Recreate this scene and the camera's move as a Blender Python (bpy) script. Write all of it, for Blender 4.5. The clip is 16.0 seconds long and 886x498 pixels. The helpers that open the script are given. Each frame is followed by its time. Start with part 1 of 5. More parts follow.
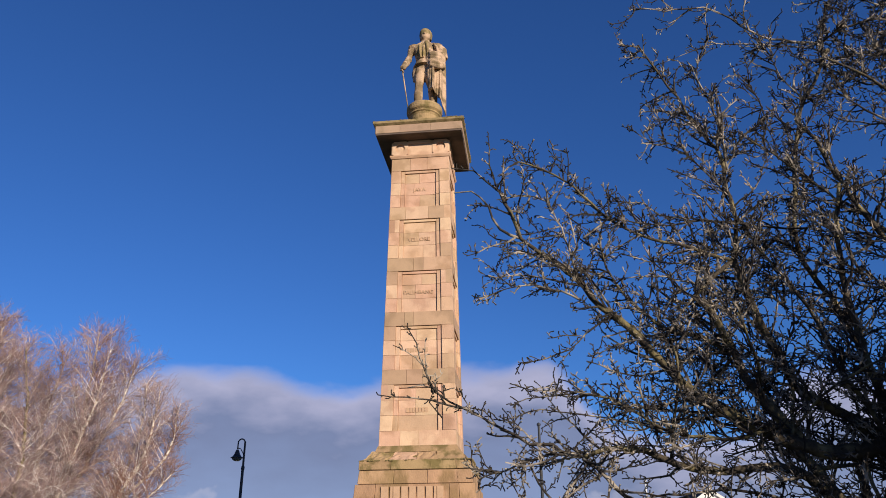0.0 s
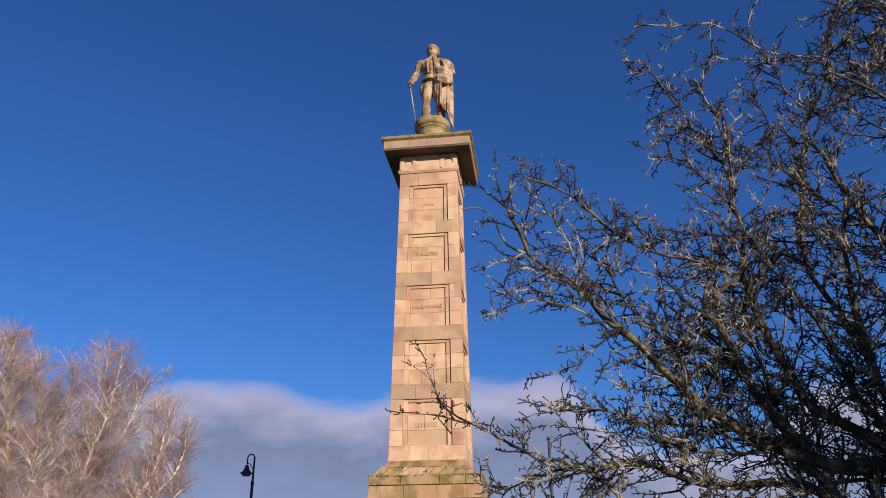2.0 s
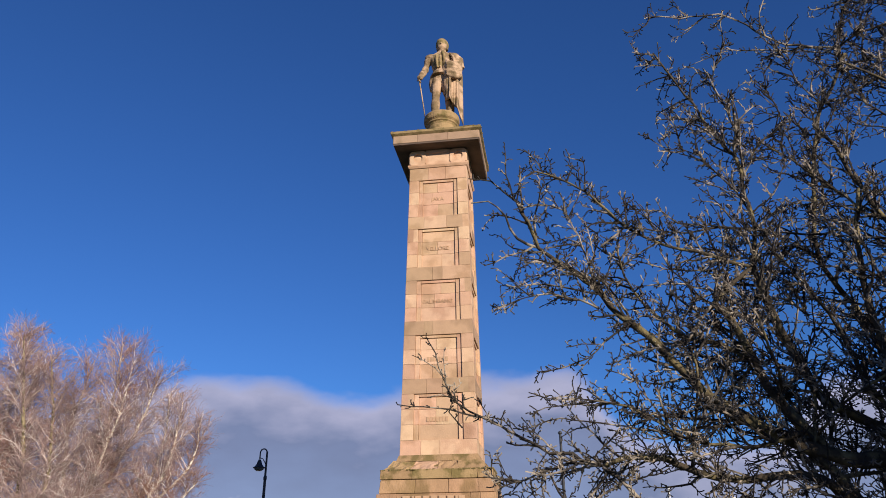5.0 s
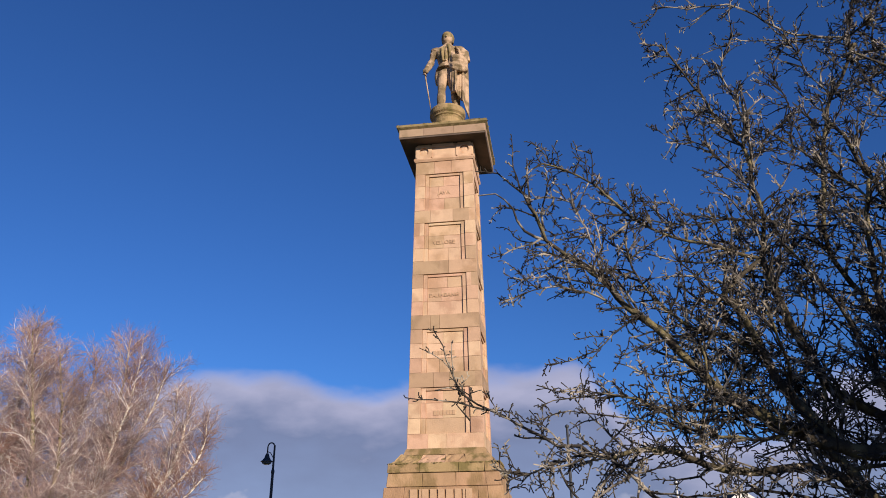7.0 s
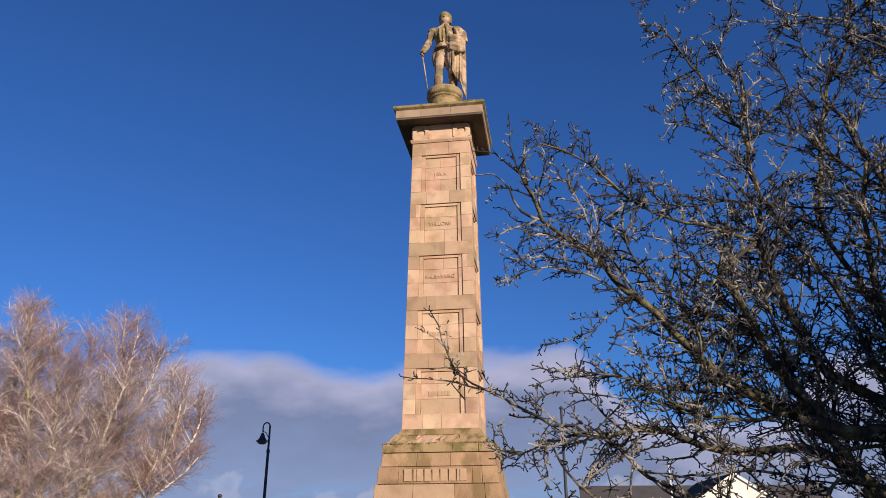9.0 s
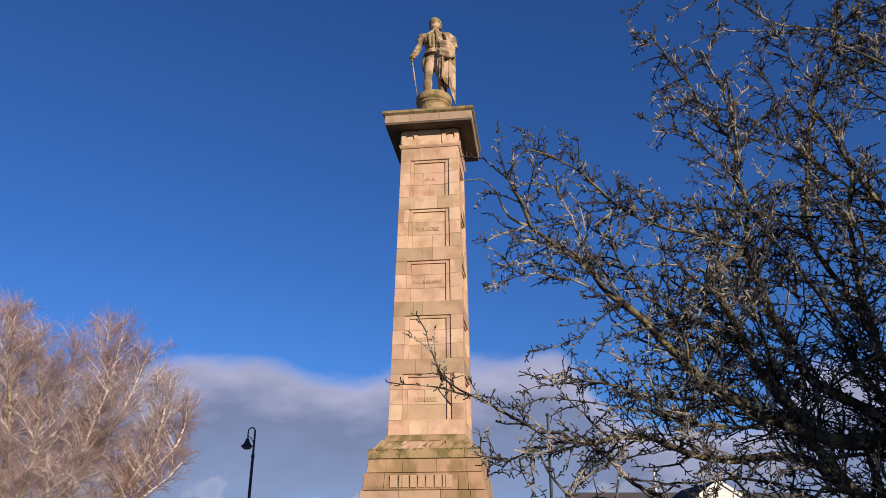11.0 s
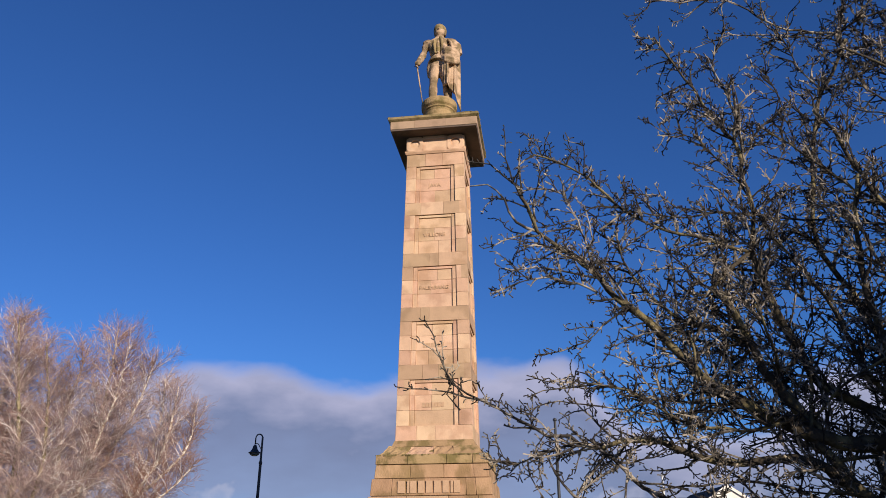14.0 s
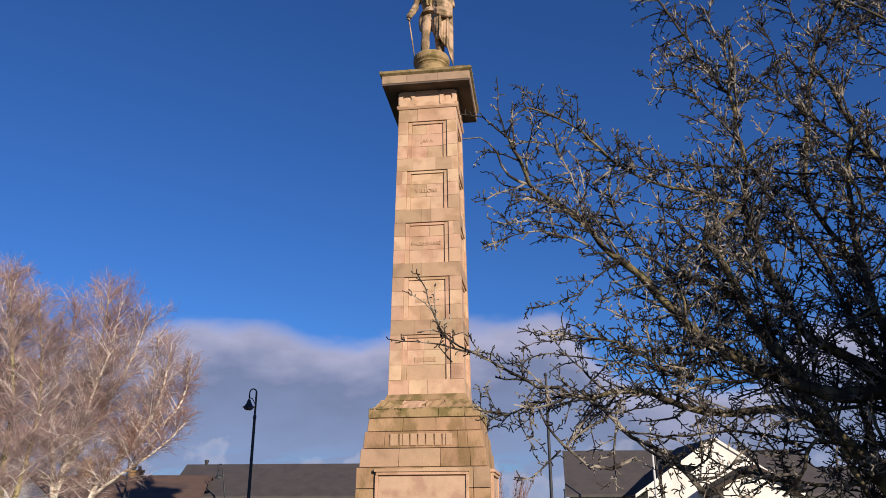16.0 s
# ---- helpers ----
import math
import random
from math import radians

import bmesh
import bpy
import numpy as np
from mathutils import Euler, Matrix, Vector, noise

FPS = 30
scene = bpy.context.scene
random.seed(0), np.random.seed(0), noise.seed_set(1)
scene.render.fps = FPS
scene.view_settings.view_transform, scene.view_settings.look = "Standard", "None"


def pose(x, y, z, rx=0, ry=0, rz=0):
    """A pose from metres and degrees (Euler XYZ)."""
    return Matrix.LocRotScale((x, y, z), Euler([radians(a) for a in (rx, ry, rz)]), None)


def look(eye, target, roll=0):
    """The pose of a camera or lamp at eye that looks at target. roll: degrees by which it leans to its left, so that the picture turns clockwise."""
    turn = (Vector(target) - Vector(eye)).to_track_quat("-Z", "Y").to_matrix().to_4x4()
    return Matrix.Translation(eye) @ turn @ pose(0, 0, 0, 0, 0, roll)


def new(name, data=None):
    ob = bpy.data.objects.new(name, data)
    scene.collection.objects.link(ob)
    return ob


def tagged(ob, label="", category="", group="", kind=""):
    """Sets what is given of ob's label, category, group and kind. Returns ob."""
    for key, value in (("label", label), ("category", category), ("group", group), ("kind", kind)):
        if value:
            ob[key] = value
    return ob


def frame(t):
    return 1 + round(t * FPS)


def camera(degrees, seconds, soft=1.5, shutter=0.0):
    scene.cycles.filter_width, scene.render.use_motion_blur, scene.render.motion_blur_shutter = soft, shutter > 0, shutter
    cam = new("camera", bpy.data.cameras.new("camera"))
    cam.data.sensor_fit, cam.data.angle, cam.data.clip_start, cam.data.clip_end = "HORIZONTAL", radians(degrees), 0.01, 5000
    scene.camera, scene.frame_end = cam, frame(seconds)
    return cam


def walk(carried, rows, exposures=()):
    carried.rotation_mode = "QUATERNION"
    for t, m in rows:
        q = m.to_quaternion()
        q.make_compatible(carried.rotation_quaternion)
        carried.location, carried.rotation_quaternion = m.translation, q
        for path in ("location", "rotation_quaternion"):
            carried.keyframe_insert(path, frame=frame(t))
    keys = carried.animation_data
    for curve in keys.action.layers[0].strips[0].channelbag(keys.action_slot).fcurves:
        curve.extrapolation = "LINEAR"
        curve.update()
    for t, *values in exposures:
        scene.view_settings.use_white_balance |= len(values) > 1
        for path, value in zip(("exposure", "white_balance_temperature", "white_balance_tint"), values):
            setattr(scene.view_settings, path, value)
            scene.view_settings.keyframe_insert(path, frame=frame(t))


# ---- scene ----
cam = camera(61.0, 16.0, soft=0.9)
PATH = [
    (0.0, 0.013, -0.004, 1.660, -0.08, 22.79, 0.30),
    (0.5, 0.007, -0.029, 1.655, -0.02, 23.09, 0.31),
    (1.0, 0.017, -0.022, 1.655, 0.27, 22.96, 0.29),
    (1.5, 0.020, -0.029, 1.659, 0.03, 23.53, 0.32),
    (2.0, 0.019, -0.049, 1.661, 0.65, 23.83, 0.34),
    (2.5, 0.031, -0.042, 1.661, 1.09, 23.43, 0.36),
    (3.0, 0.038, -0.052, 1.669, 1.41, 23.87, 0.41),
    (3.5, 0.037, -0.064, 1.665, 1.39, 23.94, 0.44),
    (4.0, 0.027, -0.052, 1.656, 1.46, 23.83, 0.36),
    (6.5, 0.022, -0.043, 1.657, 1.76, 23.04, 0.43),
    (7.0, 0.015, -0.028, 1.653, 2.02, 23.00, 0.34),
    (7.5, 0.009, -0.035, 1.648, 2.02, 22.79, 0.31),
    (8.0, 0.007, -0.028, 1.645, 2.01, 22.51, 0.23),
    (8.5, 0.008, -0.022, 1.634, 1.56, 22.04, 0.07),
    (9.0, 0.013, -0.006, 1.637, 1.58, 21.66, 0.07),
    (9.2, 0.024, 0.003, 1.626, 1.42, 21.46, -0.02),
    (11.3, 0.010, 0.014, 1.652, 0.06, 22.45, -0.05),
    (11.5, 0.013, 0.010, 1.690, -0.64, 25.04, 0.03),
    (12.0, 0.001, -0.051, 1.718, -0.89, 28.86, 0.13),
    (12.5, 0.008, -0.038, 1.735, -1.08, 30.51, 0.11),
    (13.0, -0.015, -0.077, 1.688, -0.27, 28.60, 0.12),
    (13.5, -0.020, -0.055, 1.636, 0.70, 24.10, 0.23),
    (14.0, -0.000, -0.020, 1.624, 1.07, 22.52, 0.11),
    (14.5, 0.006, -0.008, 1.613, 1.43, 20.86, 0.04),
    (15.0, 0.010, -0.000, 1.612, 1.41, 20.43, 0.09),
    (15.5, 0.018, 0.030, 1.606, 1.24, 19.78, 0.11),
    (16.0, 0.000, 0.000, 1.600, 0.50, 19.26, 0.28),
]
walk(cam, [(t, pose(x, y, z, 90 + p, r, yaw)) for t, x, y, z, yaw, p, r in PATH],
     [(0.0, 0.45), (9.0, 0.45), (11.3, 0.44), (12.5, 0.64), (13.0, 0.65), (13.5, 0.50), (16.0, 0.42)])

# ---- world, sun, exposure ----
SUN_AZ, SUN_EL = 33.0, 18.5          # degrees from -y towards +x, degrees above the horizon


def build_world():
    w = bpy.data.worlds.new("sky")
    scene.world = w
    w.use_nodes = True
    nt = w.node_tree
    nt.nodes.clear()
    N = lambda kind, **kw: mk(nt, kind, **kw)
    out = N("ShaderNodeOutputWorld")
    bg = N("ShaderNodeBackground")
    bg.inputs["Strength"].default_value = 0.1
    sky = N("ShaderNodeTexSky")
    sky.sky_type, sky.sun_disc = "NISHITA", False
    sky.sun_elevation, sky.sun_rotation = radians(SUN_EL), radians(180 - SUN_AZ)
    sky.air_density, sky.dust_density, sky.ozone_density = 1.0, 0.2, 3.0
    hsv = N("ShaderNodeHueSaturation")
    hsv.inputs["Saturation"].default_value = 1.0
    hsv.inputs["Value"].default_value = 0.76
    tint = N("ShaderNodeMix", data_type="RGBA", blend_type="MULTIPLY")
    tint.inputs["Factor"].default_value = 1.0
    tint.inputs[7].default_value = (0.31, 0.60, 1.10, 1)
    nt.links.new(sky.outputs[0], tint.inputs[6])
    nt.links.new(tint.outputs[2], hsv.inputs["Color"])
    tc = N("ShaderNodeTexCoord")
    sep = N("ShaderNodeSeparateXYZ")
    nt.links.new(tc.outputs["Generated"], sep.inputs[0])
    # cloud bank low round the horizon, billowing along its top
    mp = N("ShaderNodeMapping")
    mp.inputs["Scale"].default_value = (1, 1, 2.2)
    nt.links.new(tc.outputs["Generated"], mp.inputs[0])
    big = N("ShaderNodeTexNoise")
    big.inputs["Scale"].default_value = 4.2
    big.inputs["Detail"].default_value = 5
    big.inputs["Roughness"].default_value = 0.45
    small = N("ShaderNodeTexNoise")
    small.inputs["Scale"].default_value = 13
    small.inputs["Detail"].default_value = 7
    for n in (big, small):
        nt.links.new(mp.outputs[0], n.inputs["Vector"])
    # height of the bank round the compass, then its billows
    az = math_node(nt, "ARCTAN2", sep.outputs["X"], sep.outputs["Y"])
    az01 = math_node(nt, "MULTIPLY_ADD", az, 1 / 1.2, 0.5)
    bank = N("ShaderNodeValToRGB")
    bank.color_ramp.interpolation = "CARDINAL"
    stops = bank.color_ramp.elements
    for k, (a, h) in enumerate(((-0.56, 0.19), (-0.36, 0.222), (-0.26, 0.233), (-0.215, 0.224), (-0.175, 0.218), (-0.09, 0.225), (0.08, 0.238), (0.15, 0.24),
                                (0.215, 0.165), (0.38, 0.145), (0.45, 0.215), (0.53, 0.19))):
        e = stops[k] if k < 2 else stops.new(0.5 + a / 1.2)
        e.position, e.color = 0.5 + a / 1.2, (h, h, h, 1)
    nt.links.new(az01, bank.inputs[0])
    top = math_node(nt, "MULTIPLY_ADD", big.outputs["Fac"], 0.05, math_node(nt, "ADD", bank.outputs[0], -0.042))
    top2 = math_node(nt, "MULTIPLY_ADD", small.outputs["Fac"], 0.04, math_node(nt, "ADD", top, -0.005))
    d = math_node(nt, "SUBTRACT", top2, sep.outputs["Z"])
    soft = N("ShaderNodeMapRange", interpolation_type="SMOOTHSTEP")
    soft.inputs["From Min"].default_value = -0.010
    soft.inputs["From Max"].default_value = 0.022
    nt.links.new(d, soft.inputs["Value"])
    # lit crest, grey belly, thin gaps of blue lower down
    ramp = N("ShaderNodeValToRGB")
    el = ramp.color_ramp.elements
    el[0].position, el[0].color = 0.0, (3.7, 3.6, 4.8, 1)
    el[1].position, el[1].color = 1.0, (1.85, 2.3, 3.75, 1)
    e = el.new(0.45)
    e.color = (1.5, 1.75, 2.8, 1)
    depth = N("ShaderNodeMapRange")
    depth.inputs["From Min"].default_value = 0.0
    depth.inputs["From Max"].default_value = 0.16
    wob = math_node(nt, "MULTIPLY_ADD", small.outputs["Fac"], 0.07, math_node(nt, "ADD", d, -0.035))
    nt.links.new(wob, depth.inputs["Value"])
    nt.links.new(depth.outputs[0], ramp.inputs[0])
    gap = N("ShaderNodeTexNoise")
    gap.inputs["Scale"].default_value = 7
    gap.inputs["Detail"].default_value = 5
    mg = N("ShaderNodeMapping")
    mg.inputs["Scale"].default_value = (1, 1, 5)
    nt.links.new(tc.outputs["Generated"], mg.inputs[0])
    nt.links.new(mg.outputs[0], gap.inputs["Vector"])
    gr = N("ShaderNodeMapRange", interpolation_type="SMOOTHSTEP")
    gr.inputs["From Min"].default_value = 0.27
    gr.inputs["From Max"].default_value = 0.45
    nt.links.new(gap.outputs["Fac"], gr.inputs["Value"])
    low = N("ShaderNodeMapRange", interpolation_type="SMOOTHSTEP")
    low.inputs["From Min"].default_value = 0.02
    low.inputs["From Max"].default_value = 0.085
    nt.links.new(sep.outputs["Z"], low.inputs["Value"])
    cover = math_node(nt, "MAXIMUM", gr.outputs[0], low.outputs[0])
    fac = math_node(nt, "MULTIPLY", math_node(nt, "MULTIPLY", soft.outputs[0], cover), 0.93)
    mix = N("ShaderNodeMix", data_type="RGBA")
    nt.links.new(fac, mix.inputs["Factor"])
    nt.links.new(hsv.outputs[0], mix.inputs[6])
    nt.links.new(ramp.outputs[0], mix.inputs[7])
    # small sunlit cumulus heads along the horizon
    puff = N("ShaderNodeTexNoise")
    puff.inputs["Scale"].default_value = 20
    puff.inputs["Detail"].default_value = 4
    puff.inputs["Roughness"].default_value = 0.5
    nt.links.new(tc.outputs["Generated"], puff.inputs["Vector"])
    head = math_node(nt, "MULTIPLY_ADD", puff.outputs["Fac"], 0.26, -0.062)
    dp = math_node(nt, "SUBTRACT", head, sep.outputs["Z"])
    lit = N("ShaderNodeMapRange", interpolation_type="SMOOTHSTEP")
    lit.inputs["From Min"].default_value = 0.0
    lit.inputs["From Max"].default_value = 0.03
    nt.links.new(dp, lit.inputs["Value"])
    shade = N("ShaderNodeMapRange", interpolation_type="SMOOTHSTEP")
    shade.inputs["From Min"].default_value = 0.06
    shade.inputs["From Max"].default_value = 0.0
    shade.inputs["To Min"].default_value = 0.12
    shade.inputs["To Max"].default_value = 0.42
    nt.links.new(dp, shade.inputs["Value"])
    mix2 = N("ShaderNodeMix", data_type="RGBA")
    mix2.inputs[7].default_value = (4.4, 4.3, 5.2, 1)
    nt.links.new(math_node(nt, "MULTIPLY", lit.outputs[0], shade.outputs[0]), mix2.inputs["Factor"])
    nt.links.new(mix.outputs[2], mix2.inputs[6])
    nt.links.new(mix2.outputs[2], bg.inputs["Color"])
    nt.links.new(bg.outputs[0], out.inputs[0])


def mk(nt, kind, interpolation_type="", data_type="", blend_type=""):
    n = nt.nodes.new(kind)
    if interpolation_type:
        n.interpolation_type = interpolation_type
    if data_type:
        n.data_type = data_type
    if blend_type:
        n.blend_type = blend_type
    return n


def math_node(nt, op, a, b, c=None):
    n = nt.nodes.new("ShaderNodeMath")
    n.operation = op
    args = (a, b) if c is None else (a, b, c)
    for i, v in enumerate(args):
        if isinstance(v, (int, float)):
            n.inputs[i].default_value = v
        else:
            nt.links.new(v, n.inputs[i])
    return n.outputs[0]


build_world()
sun_data = bpy.data.lights.new("sun", "SUN")
sun_data.energy, sun_data.angle, sun_data.color = 4.7, radians(0.55), (1.0, 0.87, 0.72)
sun = new("sun", sun_data)
a, e = radians(SUN_AZ), radians(SUN_EL)
sun.matrix_world = look((60 * math.sin(a) * math.cos(e), -60 * math.cos(a) * math.cos(e), 60 * math.sin(e)), (0, 0, 0))


# ---- materials ----
def material(name, base, rough=0.85, noise_scale=6.0, spread=0.25, bump=0.3, bump_scale=40.0, second=None, second_amount=0.5,
             second_scale=2.0, random_value=0.0, random_hue=0.0, metal=0.0, stretch=(1, 1, 1)):
    """Two scales of variation on a base colour, a second colour in blotches, and fine relief."""
    m = bpy.data.materials.new(name)
    m.use_nodes = True
    nt = m.node_tree
    bsdf = nt.nodes["Principled BSDF"]
    bsdf.inputs["Roughness"].default_value = rough
    bsdf.inputs["Metallic"].default_value = metal
    bsdf.inputs["Specular IOR Level"].default_value = 0.3
    tc = mk(nt, "ShaderNodeTexCoord")
    mp = mk(nt, "ShaderNodeMapping")
    mp.inputs["Scale"].default_value = stretch
    geo = mk(nt, "ShaderNodeNewGeometry")
    nt.links.new(geo.outputs["Position"], mp.inputs[0])
    n1 = mk(nt, "ShaderNodeTexNoise")
    n1.inputs["Scale"].default_value = noise_scale
    n1.inputs["Detail"].default_value = 8
    n2 = mk(nt, "ShaderNodeTexNoise")
    n2.inputs["Scale"].default_value = second_scale
    n2.inputs["Detail"].default_value = 6
    n3 = mk(nt, "ShaderNodeTexNoise")
    n3.inputs["Scale"].default_value = bump_scale
    n3.inputs["Detail"].default_value = 5
    for n in (n1, n2, n3):
        nt.links.new(mp.outputs[0], n.inputs["Vector"])
    val = math_node(nt, "MULTIPLY_ADD", n1.outputs["Fac"], 2 * spread, 1 - spread)
    val = math_node(nt, "MULTIPLY", val, math_node(nt, "MULTIPLY_ADD", n3.outputs["Fac"], spread, 1 - spread / 2))
    colour = mk(nt, "ShaderNodeRGB")
    colour.outputs[0].default_value = (*base, 1)
    last = colour.outputs[0]
    if second:
        mr = mk(nt, "ShaderNodeMapRange", interpolation_type="SMOOTHSTEP")
        mr.inputs["From Min"].default_value = 0.62 - 0.35 * second_amount
        mr.inputs["From Max"].default_value = 0.78 - 0.35 * second_amount
        nt.links.new(n2.outputs["Fac"], mr.inputs["Value"])
        mx = mk(nt, "ShaderNodeMix", data_type="RGBA")
        mx.inputs[7].default_value = (*second, 1)
        nt.links.new(mr.outputs[0], mx.inputs["Factor"])
        nt.links.new(last, mx.inputs[6])
        last = mx.outputs[2]
    hsv = mk(nt, "ShaderNodeHueSaturation")
    nt.links.new(last, hsv.inputs["Color"])
    if random_value or random_hue:
        info = mk(nt, "ShaderNodeObjectInfo")
        rnd = info.outputs["Random"]
        val = math_node(nt, "MULTIPLY", val, math_node(nt, "MULTIPLY_ADD", rnd, 2 * random_value, 1 - random_value))
        other = math_node(nt, "FRACT", math_node(nt, "MULTIPLY", rnd, 7.31), 0)
        hue = math_node(nt, "MULTIPLY_ADD", other, 2 * random_hue, 0.5 - random_hue)
        nt.links.new(hue, hsv.inputs["Hue"])
    nt.links.new(val, hsv.inputs["Value"])
    nt.links.new(hsv.outputs[0], bsdf.inputs["Base Color"])
    if bump:
        b = mk(nt, "ShaderNodeBump")
        b.inputs["Strength"].default_value = bump
        b.inputs["Distance"].default_value = 0.02
        nt.links.new(n3.outputs["Fac"], b.inputs["Height"])
        nt.links.new(b.outputs[0], bsdf.inputs["Normal"])
    return m


STONE = material("sandstone", (0.51, 0.328, 0.214), 0.9, 3.0, 0.2, 0.5, 38, (0.41, 0.255, 0.155), 0.45, 1.9, 0.12, 0.010)
STONE_PALE = material("sandstone_pale", (0.565, 0.385, 0.25), 0.9, 4.0, 0.18, 0.45, 38, (0.47, 0.30, 0.19), 0.4, 2.1, 0.08, 0.008)
STONE_DARK = material("sandstone_weathered", (0.41, 0.272, 0.17), 0.92, 4.0, 0.2, 0.4, 45, (0.31, 0.205, 0.125), 0.5, 2.0, 0.08, 0.006)
MORTAR = material("lime_mortar", (0.33, 0.22, 0.14), 0.95, 8, 0.2, 0.4, 60)
MOSSY = material("mossy_sandstone", (0.32, 0.215, 0.11), 0.95, 5.0, 0.28, 0.7, 30, (0.165, 0.122, 0.048), 0.5, 3.4, 0.08, 0.006)
STONE_BASE = material("sandstone_base", (0.365, 0.228, 0.128), 0.92, 4.0, 0.26, 0.5, 38, (0.235, 0.152, 0.072), 0.5, 2.3, 0.09, 0.006, stretch=(1, 1, 0.6))
STONE_CAP = material("sandstone_cap", (0.34, 0.23, 0.155), 0.92, 4.0, 0.2, 0.4, 45, (0.26, 0.18, 0.115), 0.45, 2.2, 0.06, 0.005)
MOSS = material("moss", (0.16, 0.125, 0.05), 1.0, 20.0, 0.4, 0.8, 60, (0.17, 0.125, 0.05), 0.5, 8.0)
SOFFIT_SHADE = material("shaded_sandstone", (0.13, 0.095, 0.075), 0.95, 4.0, 0.3, 0.4, 40, (0.09, 0.068, 0.055), 0.5, 2.0)
HEAD_MOSS = material("lichened_sandstone", (0.27, 0.195, 0.095), 0.95, 9.0, 0.35, 0.6, 40, (0.17, 0.13, 0.055), 0.5, 6.0)
STATUE = material("carved_sandstone", (0.45, 0.31, 0.20), 0.9, 9.0, 0.34, 0.5, 50, (0.185, 0.13, 0.07), 0.5, 3.2)
MARBLE = material("pink_panel", (0.50, 0.335, 0.22), 0.6, 5.0, 0.15, 0.15, 30, (0.40, 0.245, 0.165), 0.5, 2.4)
LETTER = material("cut_letters", (0.445, 0.29, 0.178), 0.9, 10, 0.2, 0.2, 60)
BARK = material("hawthorn_bark", (0.052, 0.041, 0.028), 0.95, 14.0, 0.45, 0.9, 35, (0.165, 0.135, 0.066), 0.48, 5.0)
# pale blotches on a near-black base stand in for sunlit and shaded twigs
TWIG = material("hawthorn_twig", (0.034, 0.028, 0.023), 0.9, 10.0, 0.4, 0.4, 60, (0.31, 0.265, 0.21), 0.42, 7.0)
BIRCH = material("birch_bark", (0.70, 0.63, 0.54), 0.8, 6.0, 0.22, 0.3, 30, (0.28, 0.18, 0.115), 0.42, 5.0, stretch=(1, 1, 2.5))
OLIVE_BARK = material("olive_birch_bark", (0.30, 0.25, 0.14), 0.85, 6.0, 0.3, 0.3, 30, (0.12, 0.10, 0.05), 0.5, 4.0, stretch=(1, 1, 2.0))
BIRCH_TWIG = material("birch_twig", (0.30, 0.21, 0.195), 0.85, 1.2, 0.35, 0.2, 40, (0.235, 0.13, 0.098), 0.5, 0.35)
BIRCH_PALE = material("birch_twig_pale", (0.72, 0.65, 0.60), 0.85, 1.2, 0.3, 0.2, 40, (0.42, 0.32, 0.28), 0.45, 0.4)
SLATE = material("dark_roof_tiles", (0.074, 0.063, 0.061), 0.8, 1.5, 0.2, 0.4, 8, (0.066, 0.057, 0.055), 0.5, 1.6)
WING_TILE = material("dark_brown_tiles_with_shade", (0.042, 0.032, 0.026), 0.95, 1.5, 0.2, 0.4, 8, (0.055, 0.042, 0.034), 0.5, 1.6)
BROWN_TILE = material("brown_roof_tiles", (0.12, 0.075, 0.055), 0.85, 1.5, 0.25, 0.4, 8, (0.09, 0.06, 0.05), 0.5, 0.6)
OCHRE_BRICK = material("ochre_brick", (0.30, 0.185, 0.085), 0.9, 5.0, 0.25, 0.4, 30, (0.22, 0.13, 0.07), 0.5, 3.0)
PLASTER = material("white_plaster", (0.72, 0.68, 0.62), 0.9, 2.0, 0.08, 0.2, 50, (0.64, 0.60, 0.54), 0.4, 1.2)
FASCIA = material("dark_fascia", (0.035, 0.03, 0.03), 0.6, 3, 0.2, 0.1, 30)
IRON = material("black_painted_iron", (0.032, 0.034, 0.039), 0.55, 8, 0.3, 0.1, 60)
GREY_STEEL = material("galvanised_steel", (0.55, 0.55, 0.54), 0.5, 6, 0.15, 0.1, 60)
GLASS = material("lantern_glass", (0.09, 0.10, 0.115), 0.15, 4, 0.1, 0.0, 30)
GROUND = material("worn_tarmac_and_grass", (0.06, 0.058, 0.054), 0.95, 3, 0.3, 0.5, 60, (0.05, 0.075, 0.022), 0.6, 0.12)


# ---- helpers for building ----
def mesh_object(name, bm, mat, parent=None, label=""):
    me = bpy.data.meshes.new(name)
    bm.to_mesh(me)
    bm.free()
    me.materials.append(mat)
    ob = new(name, me)
    if parent:
        ob.parent = parent
    if label:
        ob["label"] = label
    return ob


def part(name, bm, mat, parent, label=""):
    return mesh_object(name, bm, mat, parent, label)


def raw_part(name, verts, faces, mat, parent, label="", smooth=False):
    me = bpy.data.meshes.new(name)
    me.from_pydata(verts, [], faces)
    if smooth:
        me.polygons.foreach_set("use_smooth", [True] * len(me.polygons))
    me.materials.append(mat)
    me.update()
    ob = new(name, me)
    ob.parent = parent
    if label:
        ob["label"] = label
    return ob


def thing(name, m, label, category, group="", kind=""):
    ob = new(name)
    ob.matrix_world = m
    return tagged(ob, label, category, group, kind)


def hexa(bm, lower, upper):
    """A closed block between two quads of points."""
    v = [bm.verts.new(p) for p in (*lower, *upper)]
    for q in ((3, 2, 1, 0), (4, 5, 6, 7), (0, 1, 5, 4), (1, 2, 6, 5), (2, 3, 7, 6), (3, 0, 4, 7)):
        bm.faces.new([v[i] for i in q])
    return v


